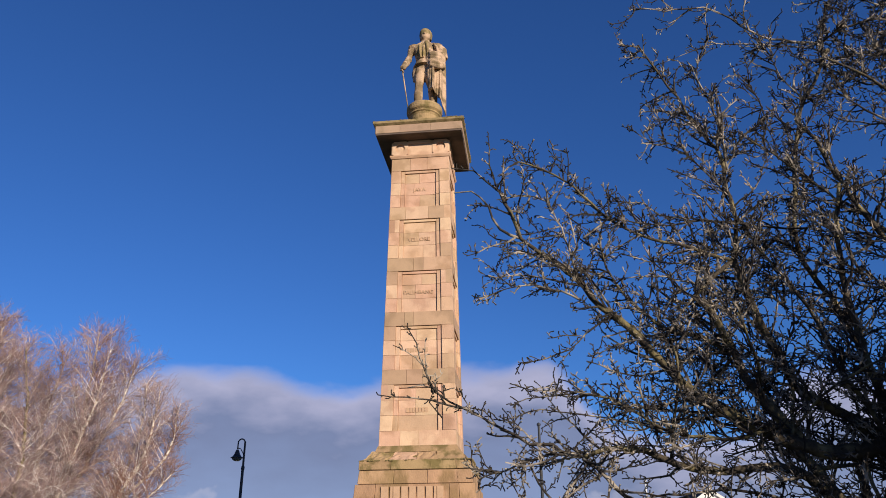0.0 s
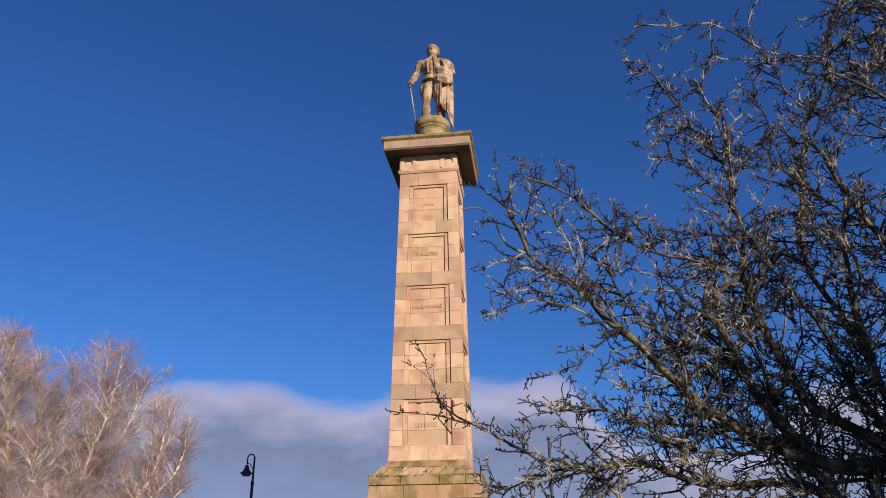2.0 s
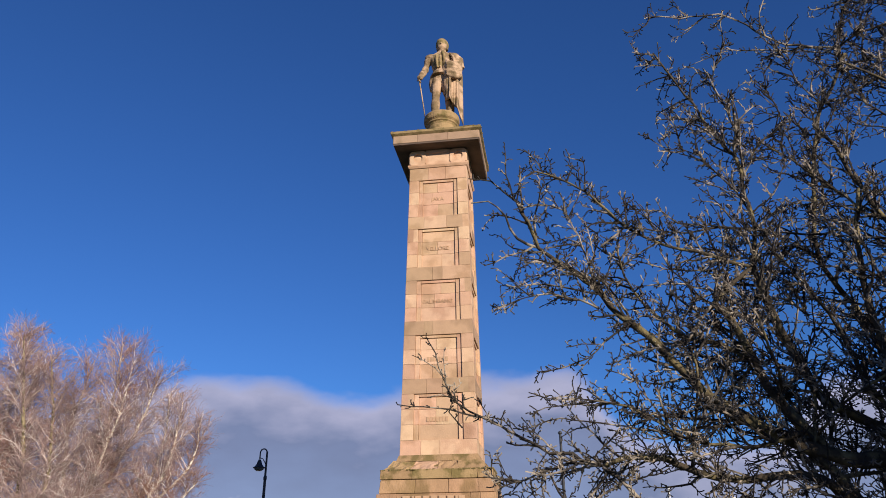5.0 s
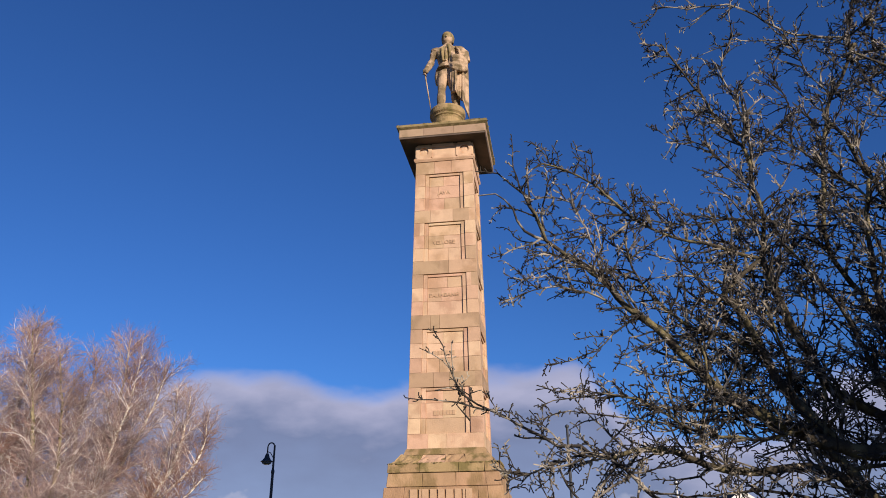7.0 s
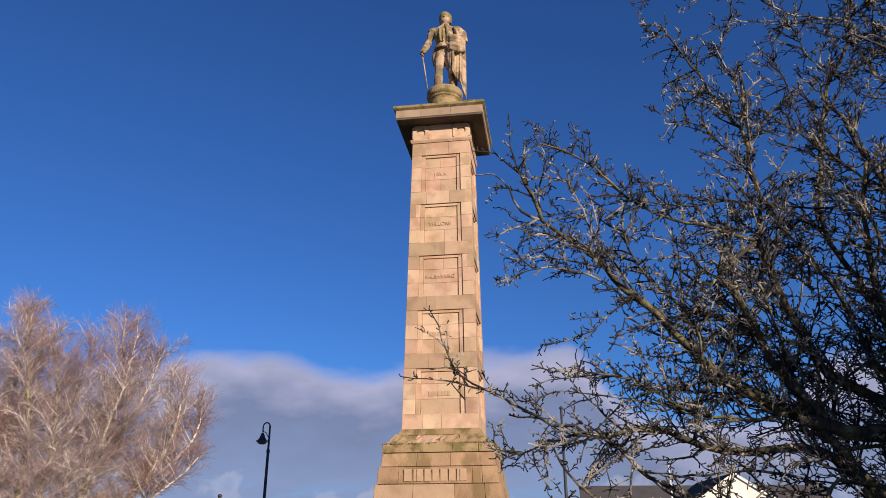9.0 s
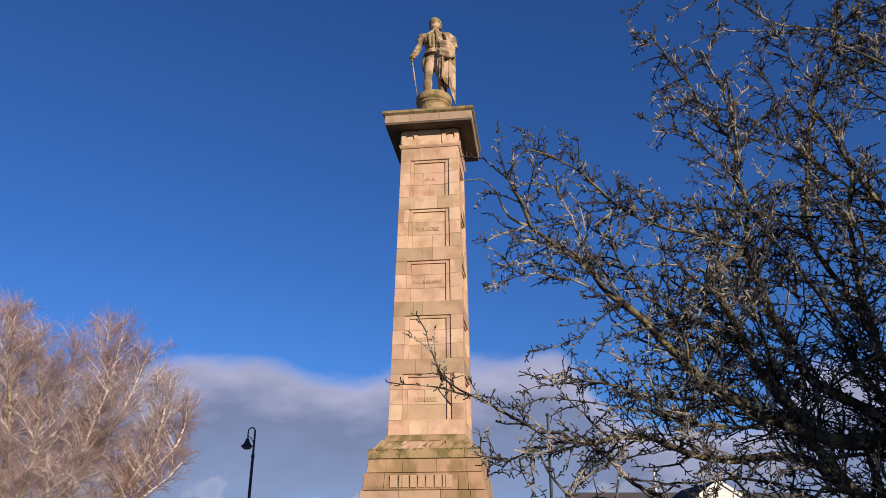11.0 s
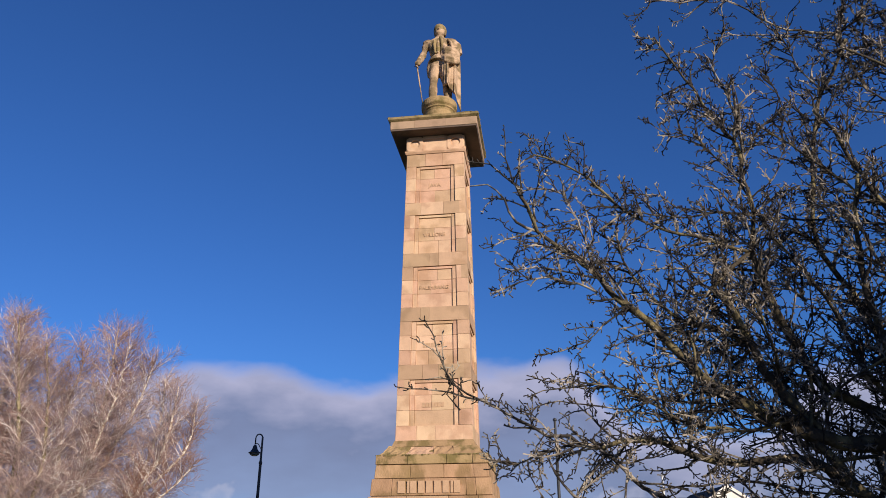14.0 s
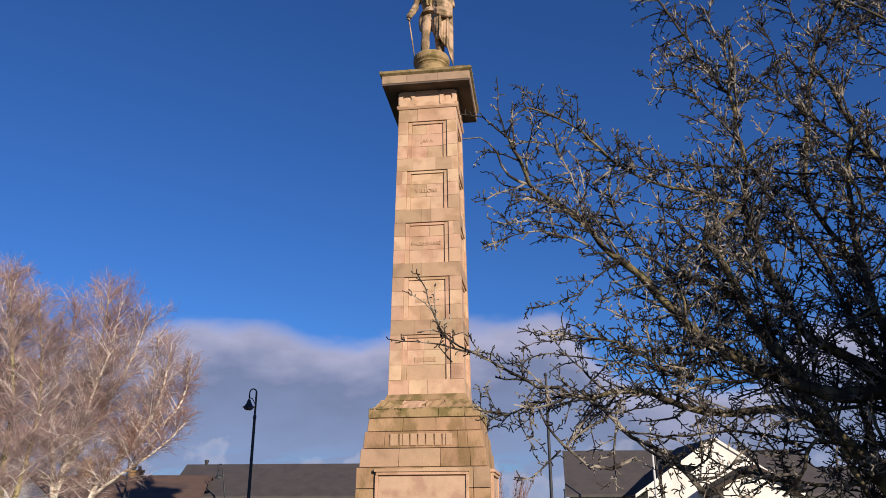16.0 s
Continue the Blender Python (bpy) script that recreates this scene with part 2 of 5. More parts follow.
def slab(bm, z0, h0, z1, h1):
    """A square block about the z axis, half-width h0 at z0 and h1 at z1."""
    sq = ((-1, -1), (1, -1), (1, 1), (-1, 1))
    return hexa(bm, [(x * h0, y * h0, z0) for x, y in sq], [(x * h1, y * h1, z1) for x, y in sq])


def box(bm, x0, x1, y0, y1, z0, z1):
    return hexa(bm, [(x0, y0, z0), (x1, y0, z0), (x1, y1, z0), (x0, y1, z0)], [(x0, y0, z1), (x1, y0, z1), (x1, y1, z1), (x0, y1, z1)])


def lathe(bm, profile, n=32, cx=0.0, cy=0.0):
    rings = []
    for r, z in profile:
        rings.append([bm.verts.new((cx + r * math.cos(2 * math.pi * i / n), cy + r * math.sin(2 * math.pi * i / n), z)) for i in range(n)])
    for p, q in zip(rings, rings[1:]):
        for i in range(n):
            bm.faces.new((p[i], p[(i + 1) % n], q[(i + 1) % n], q[i]))
    bm.faces.new(rings[0][::-1])
    bm.faces.new(rings[-1])


def bevelled(bm, w, segments=1):
    bmesh.ops.bevel(bm, geom=bm.edges[:], offset=w, segments=segments, affect="EDGES")
    return bm


class Tubes:
    """Tapered tubes gathered into one mesh."""

    def __init__(self):
        self.v, self.f = [], []

    def add(self, pts, radii, sides):
        base = len(self.v)
        n = len(pts)
        for i, p in enumerate(pts):
            d = (pts[min(i + 1, n - 1)] - pts[max(i - 1, 0)])
            d = d.normalized() if d.length > 1e-9 else Vector((0, 0, 1))
            u = d.cross(Vector((0.31, 0.17, 0.94)))
            if u.length < 0.05:
                u = d.cross(Vector((1, 0, 0)))
            u.normalize()
            w = d.cross(u)
            r = radii[i]
            for k in range(sides):
                an = 2 * math.pi * k / sides
                q = p + u * (r * math.cos(an)) + w * (r * math.sin(an))
                self.v.append((q.x, q.y, q.z))
        for i in range(n - 1):
            for k in range(sides):
                k2 = (k + 1) % sides
                self.f.append((base + i * sides + k, base + i * sides + k2, base + (i + 1) * sides + k2, base + (i + 1) * sides + k))
        self.f.append(tuple(base + k for k in reversed(range(sides))))
        self.f.append(tuple(base + (n - 1) * sides + k for k in range(sides)))


def spline(pts, step):
    """Catmull-Rom through the points."""
    P = [Vector(p) for p in pts]
    P = [P[0] * 2 - P[1]] + P + [P[-1] * 2 - P[-2]]
    out = []
    for i in range(1, len(P) - 2):
        a, b, c, d = P[i - 1], P[i], P[i + 1], P[i + 2]
        m = max(1, int((c - b).length / step))
        for k in range(m):
            t = k / m
            out.append(0.5 * ((2 * b) + (c - a) * t + (2 * a - 5 * b + 4 * c - d) * t * t + (3 * b - a - 3 * c + d) * t ** 3))
    out.append(P[-2])
    return out


RNG = random.Random(7)


def rand_vec(rng=RNG):
    while True:
        v = Vector((rng.uniform(-1, 1), rng.uniform(-1, 1), rng.uniform(-1, 1)))
        if 0.05 < v.length < 1:
            return v.normalized()


# ---- ground ----
def build_ground():
    n, bm = 24, bmesh.new()
    ring = [bm.verts.new((0, 0, 0))]
    prev = None
    for r in (3, 8, 20, 50, 120, 400, 1500, 4000):
        cur = [bm.verts.new((r * math.cos(2 * math.pi * i / n), r * math.sin(2 * math.pi * i / n), 0)) for i in range(n)]
        for i in range(n):
            j = (i + 1) % n
            bm.faces.new((ring[0], cur[i], cur[j]) if prev is None else (prev[i], cur[i], cur[j], prev[j]))
        prev = cur
    tagged(mesh_object("ground", bm, GROUND), "worn dark tarmac square with patches of grass", "ground", kind="structure")


build_ground()


# ---- monument ----
S = 0.93                                   # the monument's scale
MON = pose(-0.47 * S, 20.17 * S, 0, 0, 0, -6.8)


def Z(z):
    return 1.6 + (z - 1.6) * S


def shaft_h(z):
    """Half-width of the tapering shaft at height z."""
    z0, z1 = Z(4.39), Z(12.95)
    return S * (0.985 + (0.835 - 0.985) * (z - z0) / (z1 - z0))


def face_block(bm, side, u0, u1, z0, z1, out, depth=0.16, bev=0.004):
    """A stone on one face of the shaft: u is -1 to 1 across the face, out is how far it stands proud."""
    def pt(u, z, o):
        h = shaft_h(z)
        x, y = u * h, -(h + o)
        for _ in range(side):
            x, y = -y, x
        return (x, y, z)
    g = 0.0022
    gu = g / shaft_h(z0)
    a, b, c, d = u0 + gu, u1 - gu, z0 + g, z1 - g
    q = [(a, c), (b, c), (b, d), (a, d)]
    bu, bz = bev / shaft_h(z0), bev
    qi = [(a + bu, c + bz), (b - bu, c + bz), (b - bu, d - bz), (a + bu, d - bz)]
    back = [bm.verts.new(pt(u, z, -depth)) for u, z in q]
    mid = [bm.verts.new(pt(u, z, out - bev)) for u, z in q]
    front = [bm.verts.new(pt(u, z, out)) for u, z in qi]
    for lo, hi in ((back, mid), (mid, front)):
        for i in range(4):
            j = (i + 1) % 4
            bm.faces.new((lo[i], lo[j], hi[j], hi[i]))
    bm.faces.new(front)
    bm.faces.new(back[::-1])


def sunk_block(bm, hx, hy, r, n=24):
    """A small block with a round sinking in its face and a boss in the middle."""
    def ring(f):
        return [bm.verts.new(f(2 * math.pi * (i + 0.5) / n)) for i in range(n)]
    def edge(an, z):
        c, s = math.cos(an), math.sin(an)
        k = min(hx / max(abs(c), 1e-6), hy / max(abs(s), 1e-6))
        return (c * k, s * k, z)
    rings = [ring(lambda an: edge(an, -0.07)), ring(lambda an: edge(an, 0)), ring(lambda an: (r * math.cos(an), r * math.sin(an), 0)),
             ring(lambda an: (r * math.cos(an), r * math.sin(an), -0.05)), ring(lambda an: (0.6 * r * math.cos(an), 0.6 * r * math.sin(an), -0.036)),
             ring(lambda an: (0.35 * r * math.cos(an), 0.35 * r * math.sin(an), -0.03))]
    for p, q in zip(rings, rings[1:]):
        for i in range(n):
            j = (i + 1) % n
            bm.faces.new((p[i], p[j], q[j], q[i]))
    bm.faces.new(rings[-1])


def bar_word(bm, widths, x0, z0, hgt, place):
    """Plain bars for lettering that stays unlettered."""
    x = x0
    for w in widths:
        lower = [place(x, z0, -0.004), place(x + w, z0, -0.004), place(x + w, z0, 0.012), place(x, z0, 0.012)]
        upper = [place(x, z0 + hgt, -0.004), place(x + w, z0 + hgt, -0.004), place(x + w, z0 + hgt, 0.012), place(x, z0 + hgt, 0.012)]
        hexa(bm, lower, upper)
        x += w * 1.28


def text_part(name, body, size, m, mat, parent, label):
    cu = bpy.data.curves.new(name, "FONT")
    cu.body, cu.size, cu.extrude, cu.bevel_depth = body, size, 0.014, 0.002
    cu.align_x, cu.align_y = "CENTER", "CENTER"
    cu.resolution_u = 3
    tmp = new("lettering", cu)
    me = bpy.data.meshes.new_from_object(tmp.evaluated_get(bpy.context.evaluated_depsgraph_get()))
    bpy.data.objects.remove(tmp)
    me.materials.clear()
    me.materials.append(mat)
    ob = new(name, me)
    ob.parent, ob.matrix_basis = parent, m
    ob["label"] = label
    return ob


def build_monument():
    rng = random.Random(11)
    mon = thing("monument_column", MON, "tall tapering tan sandstone monument column with recessed panels and mossy base", "monument")
    # core behind the facing stones
    bm = bmesh.new()
    z0, z1 = Z(4.3), Z(12.95)
    slab(bm, z0, shaft_h(z0) - 0.105, z1, shaft_h(z1) - 0.105)
    core = part("shaft", bm, MORTAR, mon, "tapering sandstone shaft of squared facing stones")
    top, course = Z(12.29), (Z(12.29) - Z(4.39)) / 20
    blocks = []
    for side in range(4):
        for c in range(22):
            zt = top - (c - 1) * course if c else Z(12.70)
            zb = top - c * course if c < 21 else None
            if zb is None:
                break
            k = (c - 1) % 4
            if c == 0 or k == 3:             # plain band between the panels
                cuts = sorted({-1.0, 1.0, rng.uniform(-0.55, -0.1), rng.choice((rng.uniform(0.1, 0.5), rng.uniform(-0.2, 0.3)))})
                for u0, u1 in zip(cuts, cuts[1:]):
                    blocks.append((side, u0, u1, zb, zt, 0.0))
                continue
            PW, IW, step = 0.66, 0.53, 0.075
            for sgn in (-1, 1):
                u = sorted((sgn * PW, sgn * 1.0))
                blocks.append((side, u[0], u[1], zb, zt, 0.0))
                u = sorted((sgn * IW, sgn * PW))
                blocks.append((side, u[0], u[1], zb, zt, -0.036))
            ztop = zt
            if k == 0:
                blocks.append((side, -IW, IW, zt - step, zt, -0.036))
                ztop = zt - step
            cut = rng.uniform(-0.35, 0.35)
            spans = [(-IW, IW)] if rng.random() < 0.45 else [(-IW, cut), (cut, IW)]
            for u0, u1 in spans:
                blocks.append((side, u0, u1, zb, ztop, -0.072))
    zs = [top - c * course for c in range(20, -1, -1)]
    dark = {(zs[i], s) for i, s in ((4, True), (4, False), (8, True), (8, False), (12, False), (16, True))}
    edge_dark = {(zs[11], False), (zs[13], True), (zs[7], False), (zs[5], True)}
    rear = bmesh.new()
    for side, u0, u1, zb, zt, out in blocks:
        if side > 1:
            face_block(rear, side, u0, u1, zb, zt, out + rng.uniform(-0.003, 0.003))
            continue
        bm = bmesh.new()
        face_block(bm, side, u0, u1, zb, zt, out + rng.uniform(-0.003, 0.003))
        part("stone", bm, STONE_DARK if (zb, u0 > 0) in dark or (abs(u0 + u1) > 1.5 and (zb, u0 > 0) in edge_dark) else rng.choice((STONE, STONE, STONE_PALE)), core)
    part("rear_facing", rear, STONE, core)["kind"] = "stuff"
    # string course and frieze under the cap
    bm = bmesh.new()
    slab(bm, Z(12.70), S * 0.865, Z(12.76), S * 0.895)
    slab(bm, Z(12.76) + 0.002, S * 0.895, Z(12.80), S * 0.895)
    part("string_course", bm, STONE, mon)
    bm = bmesh.new()
    slab(bm, Z(12.80), S * 0.79, Z(13.3), S * 0.785)
    frieze = part("frieze", bm, STONE_PALE, mon)
    for side in range(4):
        rot = Matrix.Rotation(side * math.pi / 2, 4, "Z")
        for sx in (-1, 1):
            bm = bmesh.new()
            sunk_block(bm, 0.22, 0.235 * S, 0.128)
            bm.transform(rot @ Matrix.Translation((sx * S * 0.60, -S * 0.862, Z(13.045))) @ Matrix.Rotation(math.pi / 2, 4, "X"))
            part("roundel_block", bm, STONE_PALE, frieze)
        bm = bmesh.new()
        box(bm, -S * 0.60 + 0.222, S * 0.60 - 0.222, -S * 0.835, -S * 0.75, Z(12.81), Z(13.29))
        bm.transform(rot)
        part("frieze_panel", bm, STONE_PALE, frieze)
        bm = bmesh.new()
        box(bm, -S * 0.60 + 0.224, S * 0.60 - 0.30, -S * 0.862, -S * 0.8355, Z(13.18), Z(13.29))
        bevelled(bm, 0.004)
        bm.transform(rot)
        part("frieze_fillet", bm, STONE_PALE, frieze)
    # cap
    bm = bmesh.new()
    slab(bm, Z(13.345) + 0.002, S * 1.27, Z(13.60), S * 1.27)
    bevelled(bm, 0.008)
    cap = part("cap", bm, STONE_CAP, mon, "broad square overhanging stone cap")
    # dark slab beneath the overhang: its shade is put into the stone colour
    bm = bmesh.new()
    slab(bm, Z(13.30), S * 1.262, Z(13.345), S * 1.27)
    part("soffit", bm, SOFFIT_SHADE, cap, "underside of the cap, shade put into its dark colour")
    bm = bmesh.new()
    slab(bm, Z(13.602), S * 1.28, Z(13.655), S * 1.34)
    slab(bm, Z(13.657), S * 1.34, Z(13.73), S * 1.34)
    slab(bm, Z(13.732), S * 1.31, Z(13.86), S * 0.95)
    part("cap_moulding", bm, HEAD_MOSS, cap, "mossy projecting cap moulding")
    for side in range(4):
        rot = Matrix.Rotation(side * math.pi / 2, 4, "Z")
        cuts = (-1.272, -0.55, 0.35, 1.272)
        for x0, x1 in zip(cuts, cuts[1:]):
            bm = bmesh.new()
            box(bm, x0 * S + 0.002, x1 * S - 0.002, -1.283 * S, -1.2 * S, Z(13.348), Z(13.60))
            bevelled(bm, 0.006)
            bm.transform(rot)
            part("stone", bm, STONE_CAP, cap)
    bm = bmesh.new()
    box(bm, -0.80, 0.80, -0.80, 0.80, Z(13.86), Z(14.05))
    bevelled(bm, 0.015)
    part("blocking_course", bm, MOSSY, mon)
    bm = bmesh.new()
    lathe(bm, [(r * S * 0.92, Z(z)) for r, z in ((0.62, 14.05), (0.62, 14.15), (0.56, 14.25), (0.50, 14.32), (0.49, 14.5), (0.51, 14.57), (0.545, 14.60), (0.545, 14.64),
                                          (0.56, 14.66), (0.60, 14.70), (0.61, 14.74), (0.61, 14.88), (0.585, 14.92))], 40)
    part("drum", bm, MOSSY, mon, "mossy round moulded statue plinth")
    # weathering, ledge and battered base courses
    bm = bmesh.new()
    slab(bm, Z(4.26), S * 1.06, Z(4.42), S * 0.995)
    slab(bm, Z(4.02), S * 1.27, Z(4.259), S * 1.03)
    slope = part("weathering", bm, MOSSY, mon, "mossy sloping stones above the ledge")
    for side in range(4):
        rot = Matrix.Rotation(side * math.pi / 2, 4, "Z")
        for u0, u1, lo, hi, mat in ((-1, -0.52, 1.33, 1.11, MOSSY), (-0.515, 0.02, 1.31, 1.06, STONE), (0.025, 0.44, 1.325, 1.075, STONE_BASE), (0.445, 1, 1.32, 1.10, MOSSY)):
            bm = bmesh.new()
            zt = Z(4.262 + rng.uniform(-0.02, 0.012))
            nx, nz, V = 7, 4, []
            for j in range(nz + 1):
                f = j / nz
                h = S * (lo + (hi - lo) * f ** 0.8)
                z = Z(4.022) + (zt - Z(4.022)) * f
                V.append([bm.verts.new(((u0 + (u1 - u0) * i / nx) * h + rng.uniform(-0.008, 0.008), -h + rng.uniform(-0.016, 0.016), z + rng.uniform(-0.012, 0.012) * (0 < j))) for i in range(nx + 1)])
            V.append([bm.verts.new((v.co.x * 0.9, -S * 0.98, v.co.z + 0.01)) for v in V[-1]])
            for a, b in zip(V, V[1:]):
                for i in range(nx):
                    bm.faces.new((a[i], a[i + 1], b[i + 1], b[i]))
            for i in (0, nx):
                foot = bm.verts.new((V[0][i].co.x * 0.9, -S * 0.98, Z(4.022)))
                bm.faces.new([r[i] for r in V] + [foot])
            bm.transform(rot)
            part("stone", bm, mat, slope)
    base = thing_part("base", mon, Z(0.3), S * 1.55, Z(4.0))
    rows = [(3.80, 4.03, 1.385, 1.375, MOSSY, 3), (3.47, 3.79, 1.40, 1.37, STONE_BASE, 3), (3.06, 3.46, 1.475, 1.445, STONE_BASE, 4), (2.62, 3.05, 1.54, 1.515, STONE_BASE, 3),
            (2.13, 2.61, 1.60, 1.595, STONE_BASE, 2), (1.64, 2.12, 1.61, 1.60, STONE_BASE, 3), (1.15, 1.63, 1.62, 1.61, STONE_BASE, 2), (0.80, 1.14, 1.70, 1.69, STONE_BASE, 3),
            (0.40, 0.79, 2.1, 2.1, MOSSY, 4), (-0.13, 0.39, 2.5, 2.5, MOSSY, 5)]
    for zb, zt, h0, h1, mat, n in rows:
        for side in range(4):
            rot = Matrix.Rotation(side * math.pi / 2, 4, "Z")
            lettered = mat is STONE_BASE and n == 4
            fixed = {3.06: [-1, -0.65, 0.58, 1], 3.47: [-1, -0.37, 0.22, 0.76, 1], 2.62: [-1, -0.38, 0.28, 1]}
            cuts = fixed[zb] if zb in fixed else [-1] + [-1 + 2 * (i + rng.uniform(-0.22, 0.22)) / n for i in range(1, n)] + [1]
            for i, (u0, u1) in enumerate(zip(cuts, cuts[1:])):
                bm = bmesh.new()
                g = 0.003
                za, zc = Z(zb) + g, Z(zt) - g
                xa, xb = u0 * h0 * S + (g if i else 0), u1 * h0 * S - (g if u1 < 1 else 0.36)
                hexa(bm, [(xa, -h0 * S, za), (xb, -h0 * S, za), (xb, -h0 * S + 0.35, za), (xa, -h0 * S + 0.35, za)],
                     [(xa * h1 / h0, -h1 * S, zc), (xb * h1 / h0, -h1 * S, zc), (xb * h1 / h0, -h1 * S + 0.35, zc), (xa * h1 / h0, -h1 * S + 0.35, zc)])
                bevelled(bm, 0.008)
                bm.transform(rot @ Matrix.Rotation(0, 4, "Z"))
                use = mat
                if mat is not MOSSY:
                    use = rng.choice((mat, mat, mat, STONE_DARK))
                    if lettered:
                        use = STONE_BASE
                part("stone", bm, use, base)
    # cushions of moss along the ledge and the cap
    lumps, faces = [], []
    ledges = [(Z(4.015), 1.375 * S, 260), (Z(13.73), 1.33 * S, 60)]
    for z, h, n in ledges:
        for _ in range(n):
            u = rng.choice((-1, 1)) * rng.random() ** 0.5 if rng.random() < 0.75 else rng.uniform(-1, 1)
            x, y = (u * h, -h + rng.uniform(-0.004, 0.06))
            if rng.random() < 0.4:
                x, y = -y, x
            r, k0 = rng.uniform(0.010, 0.034), len(lumps)
            for rr, dz in ((1.0, -0.01), (0.8, 0.55 * r), (0.25, 0.8 * r)):
                for k in range(6):
                    an = k * math.pi / 3 + rng.uniform(-0.3, 0.3)
                    q = r * rr * rng.uniform(0.75, 1.25)
                    lumps.append((x + 1.5 * q * math.cos(an), y + q * math.sin(an), z + dz))
            for ring in range(2):
                for k in range(6):
                    a, b = k0 + ring * 6 + k, k0 + ring * 6 + (k + 1) % 6
                    faces.append((a, b, b + 6, a + 6))
            faces.append(tuple(k0 + 12 + k for k in range(6)))
    raw_part("moss_fringe", lumps, faces, MOSS, mon, "olive moss growing along the ledges")["kind"] = "stuff"
    # inscription panel with its hood mould
    for side in (0, 1):
        rot = Matrix.Rotation(side * math.pi / 2, 4, "Z")
        y = -1.612 * S
        bm = bmesh.new()
        box(bm, -1.04 * S, 1.04 * S, y - 0.02, y + 0.05, Z(0.98), Z(2.40))
        bm.transform(rot)
        panel = part("inscription_panel", bm, MARBLE, mon, "stained pink inscription panel")
        for x0, x1, zb, zt, o in ((-1.14, 1.14, 2.50, 2.57, 0.09), (-1.10, 1.10, 2.43, 2.498, 0.06), (-1.12, -1.05, 1.0, 2.425, 0.05), (1.05, 1.12, 1.0, 2.425, 0.05)):
            bm = bmesh.new()
            box(bm, x0 * S, x1 * S, y - o, y + 0.04, Z(zb), Z(zt))
            bevelled(bm, 0.006)
            bm.transform(rot)
            part("hood_mould", bm, STONE, panel)
    # battle names cut on the panels, name on the base as plain bars
    def front_at(z, out):
        h = shaft_h(z)
        tilt = math.degrees(math.atan2(S * 0.15, Z(12.95) - Z(4.39)))
        return pose(-0.02, -(h + out), z, 90 - tilt, 0, 0)
    for i, (word, size) in enumerate((("JAVA", 0.15), ("VELLORE", 0.145), ("PALIMBANG", 0.14))):
        z = top - (i * 4 + 1.55) * course
        text_part("inscription", word, size, front_at(z, -0.072), LETTER, mon, "raised stone capital letters " + word)
    for i, widths in ((3, (.06, .035, .055, .06, .03, .06, .055, .06)), (4, (.065, .055, .06, .06, .055, .06, .065))):
        z = top - (i * 4 + 1.65) * course
        m = front_at(z, -0.072)
        bm = bmesh.new()
        total = sum(widths) * 1.28
        bar_word(bm, widths, -total / 2, -0.055, 0.11, lambda x, zz, o, m=m: m @ Vector((x, zz, o)))
        part("inscription", bm, LETTER, mon, "weathered illegible lettering")
    m = pose(0, -1.475 * S, Z(3.26), 90, 0, 0)
    bm = bmesh.new()
    widths = (.165, .055, .14, .14, .14, .15, .14, .055, .14)
    bar_word(bm, widths, -0.74, -0.13, 0.26, lambda x, zz, o: m @ Vector((x, zz, o * 1.3)))
    part("inscription", bm, LETTER, mon, "large raised lettering on the base")
    return mon


def thing_part(name, mon, z0, h, z1):
    bm = bmesh.new()
    slab(bm, z0, h - 0.06, z1, S * 1.28)
    return part(name, bm, MORTAR, mon, "battered stepped base of large mossy blocks")


def loft(bm, rings, n=14):
    """rings: (centre, half-width x, half-width y)."""
    R = []
    for (x, y, z), a, b in rings:
        R.append([bm.verts.new((x + a * math.cos(2 * math.pi * i / n), y + b * math.sin(2 * math.pi * i / n), z)) for i in range(n)])
    for p, q in zip(R, R[1:]):
        for i in range(n):
            j = (i + 1) % n
            bm.faces.new((p[i], p[j], q[j], q[i]))
    bm.faces.new(R[0][::-1])
    bm.faces.new(R[-1])


def limb_tube(bm, pts, radii, n=10):
    t = Tubes()
    t.add([Vector(p) for p in pts], radii, n)
    vs = [bm.verts.new(v) for v in t.v]
    for f in t.f:
        bm.faces.new([vs[i] for i in f])


def drape(bm, nu=30, nv=12):
    """The cloak's fall: a thick folded cloth with a slanting hem."""
    def pt(u, v, back):
        hem = 0.50 - 0.12 * u - 0.58 * u ** 2.6
        fold = (math.sin(u * 15 + 0.9 * v) + 0.5 * math.sin(u * 31 + 2 * v)) * (0.03 + 0.055 * v)
        return (0.06 + 0.52 * u + 0.04 * v * (1 - u), -0.30 + 0.34 * u * u - 0.04 * v + fold + (0.11 if back else 0), 1.48 + (hem - 1.48) * v)
    grids = [[[bm.verts.new(pt(i / nu, j / nv, s)) for i in range(nu + 1)] for j in range(nv + 1)] for s in (0, 1)]
    f, g = grids
    for j in range(nv):
        for i in range(nu):
            bm.faces.new((f[j][i], f[j + 1][i], f[j + 1][i + 1], f[j][i + 1]))
            bm.faces.new((g[j][i], g[j][i + 1], g[j + 1][i + 1], g[j + 1][i]))
        bm.faces.new((f[j][0], g[j][0], g[j + 1][0], f[j + 1][0]))
        bm.faces.new((f[j][nu], f[j + 1][nu], g[j + 1][nu], g[j][nu]))
    for i in range(nu):
        bm.faces.new((f[0][i], f[0][i + 1], g[0][i + 1], g[0][i]))
        bm.faces.new((f[nv][i], g[nv][i], g[nv][i + 1], f[nv][i + 1]))


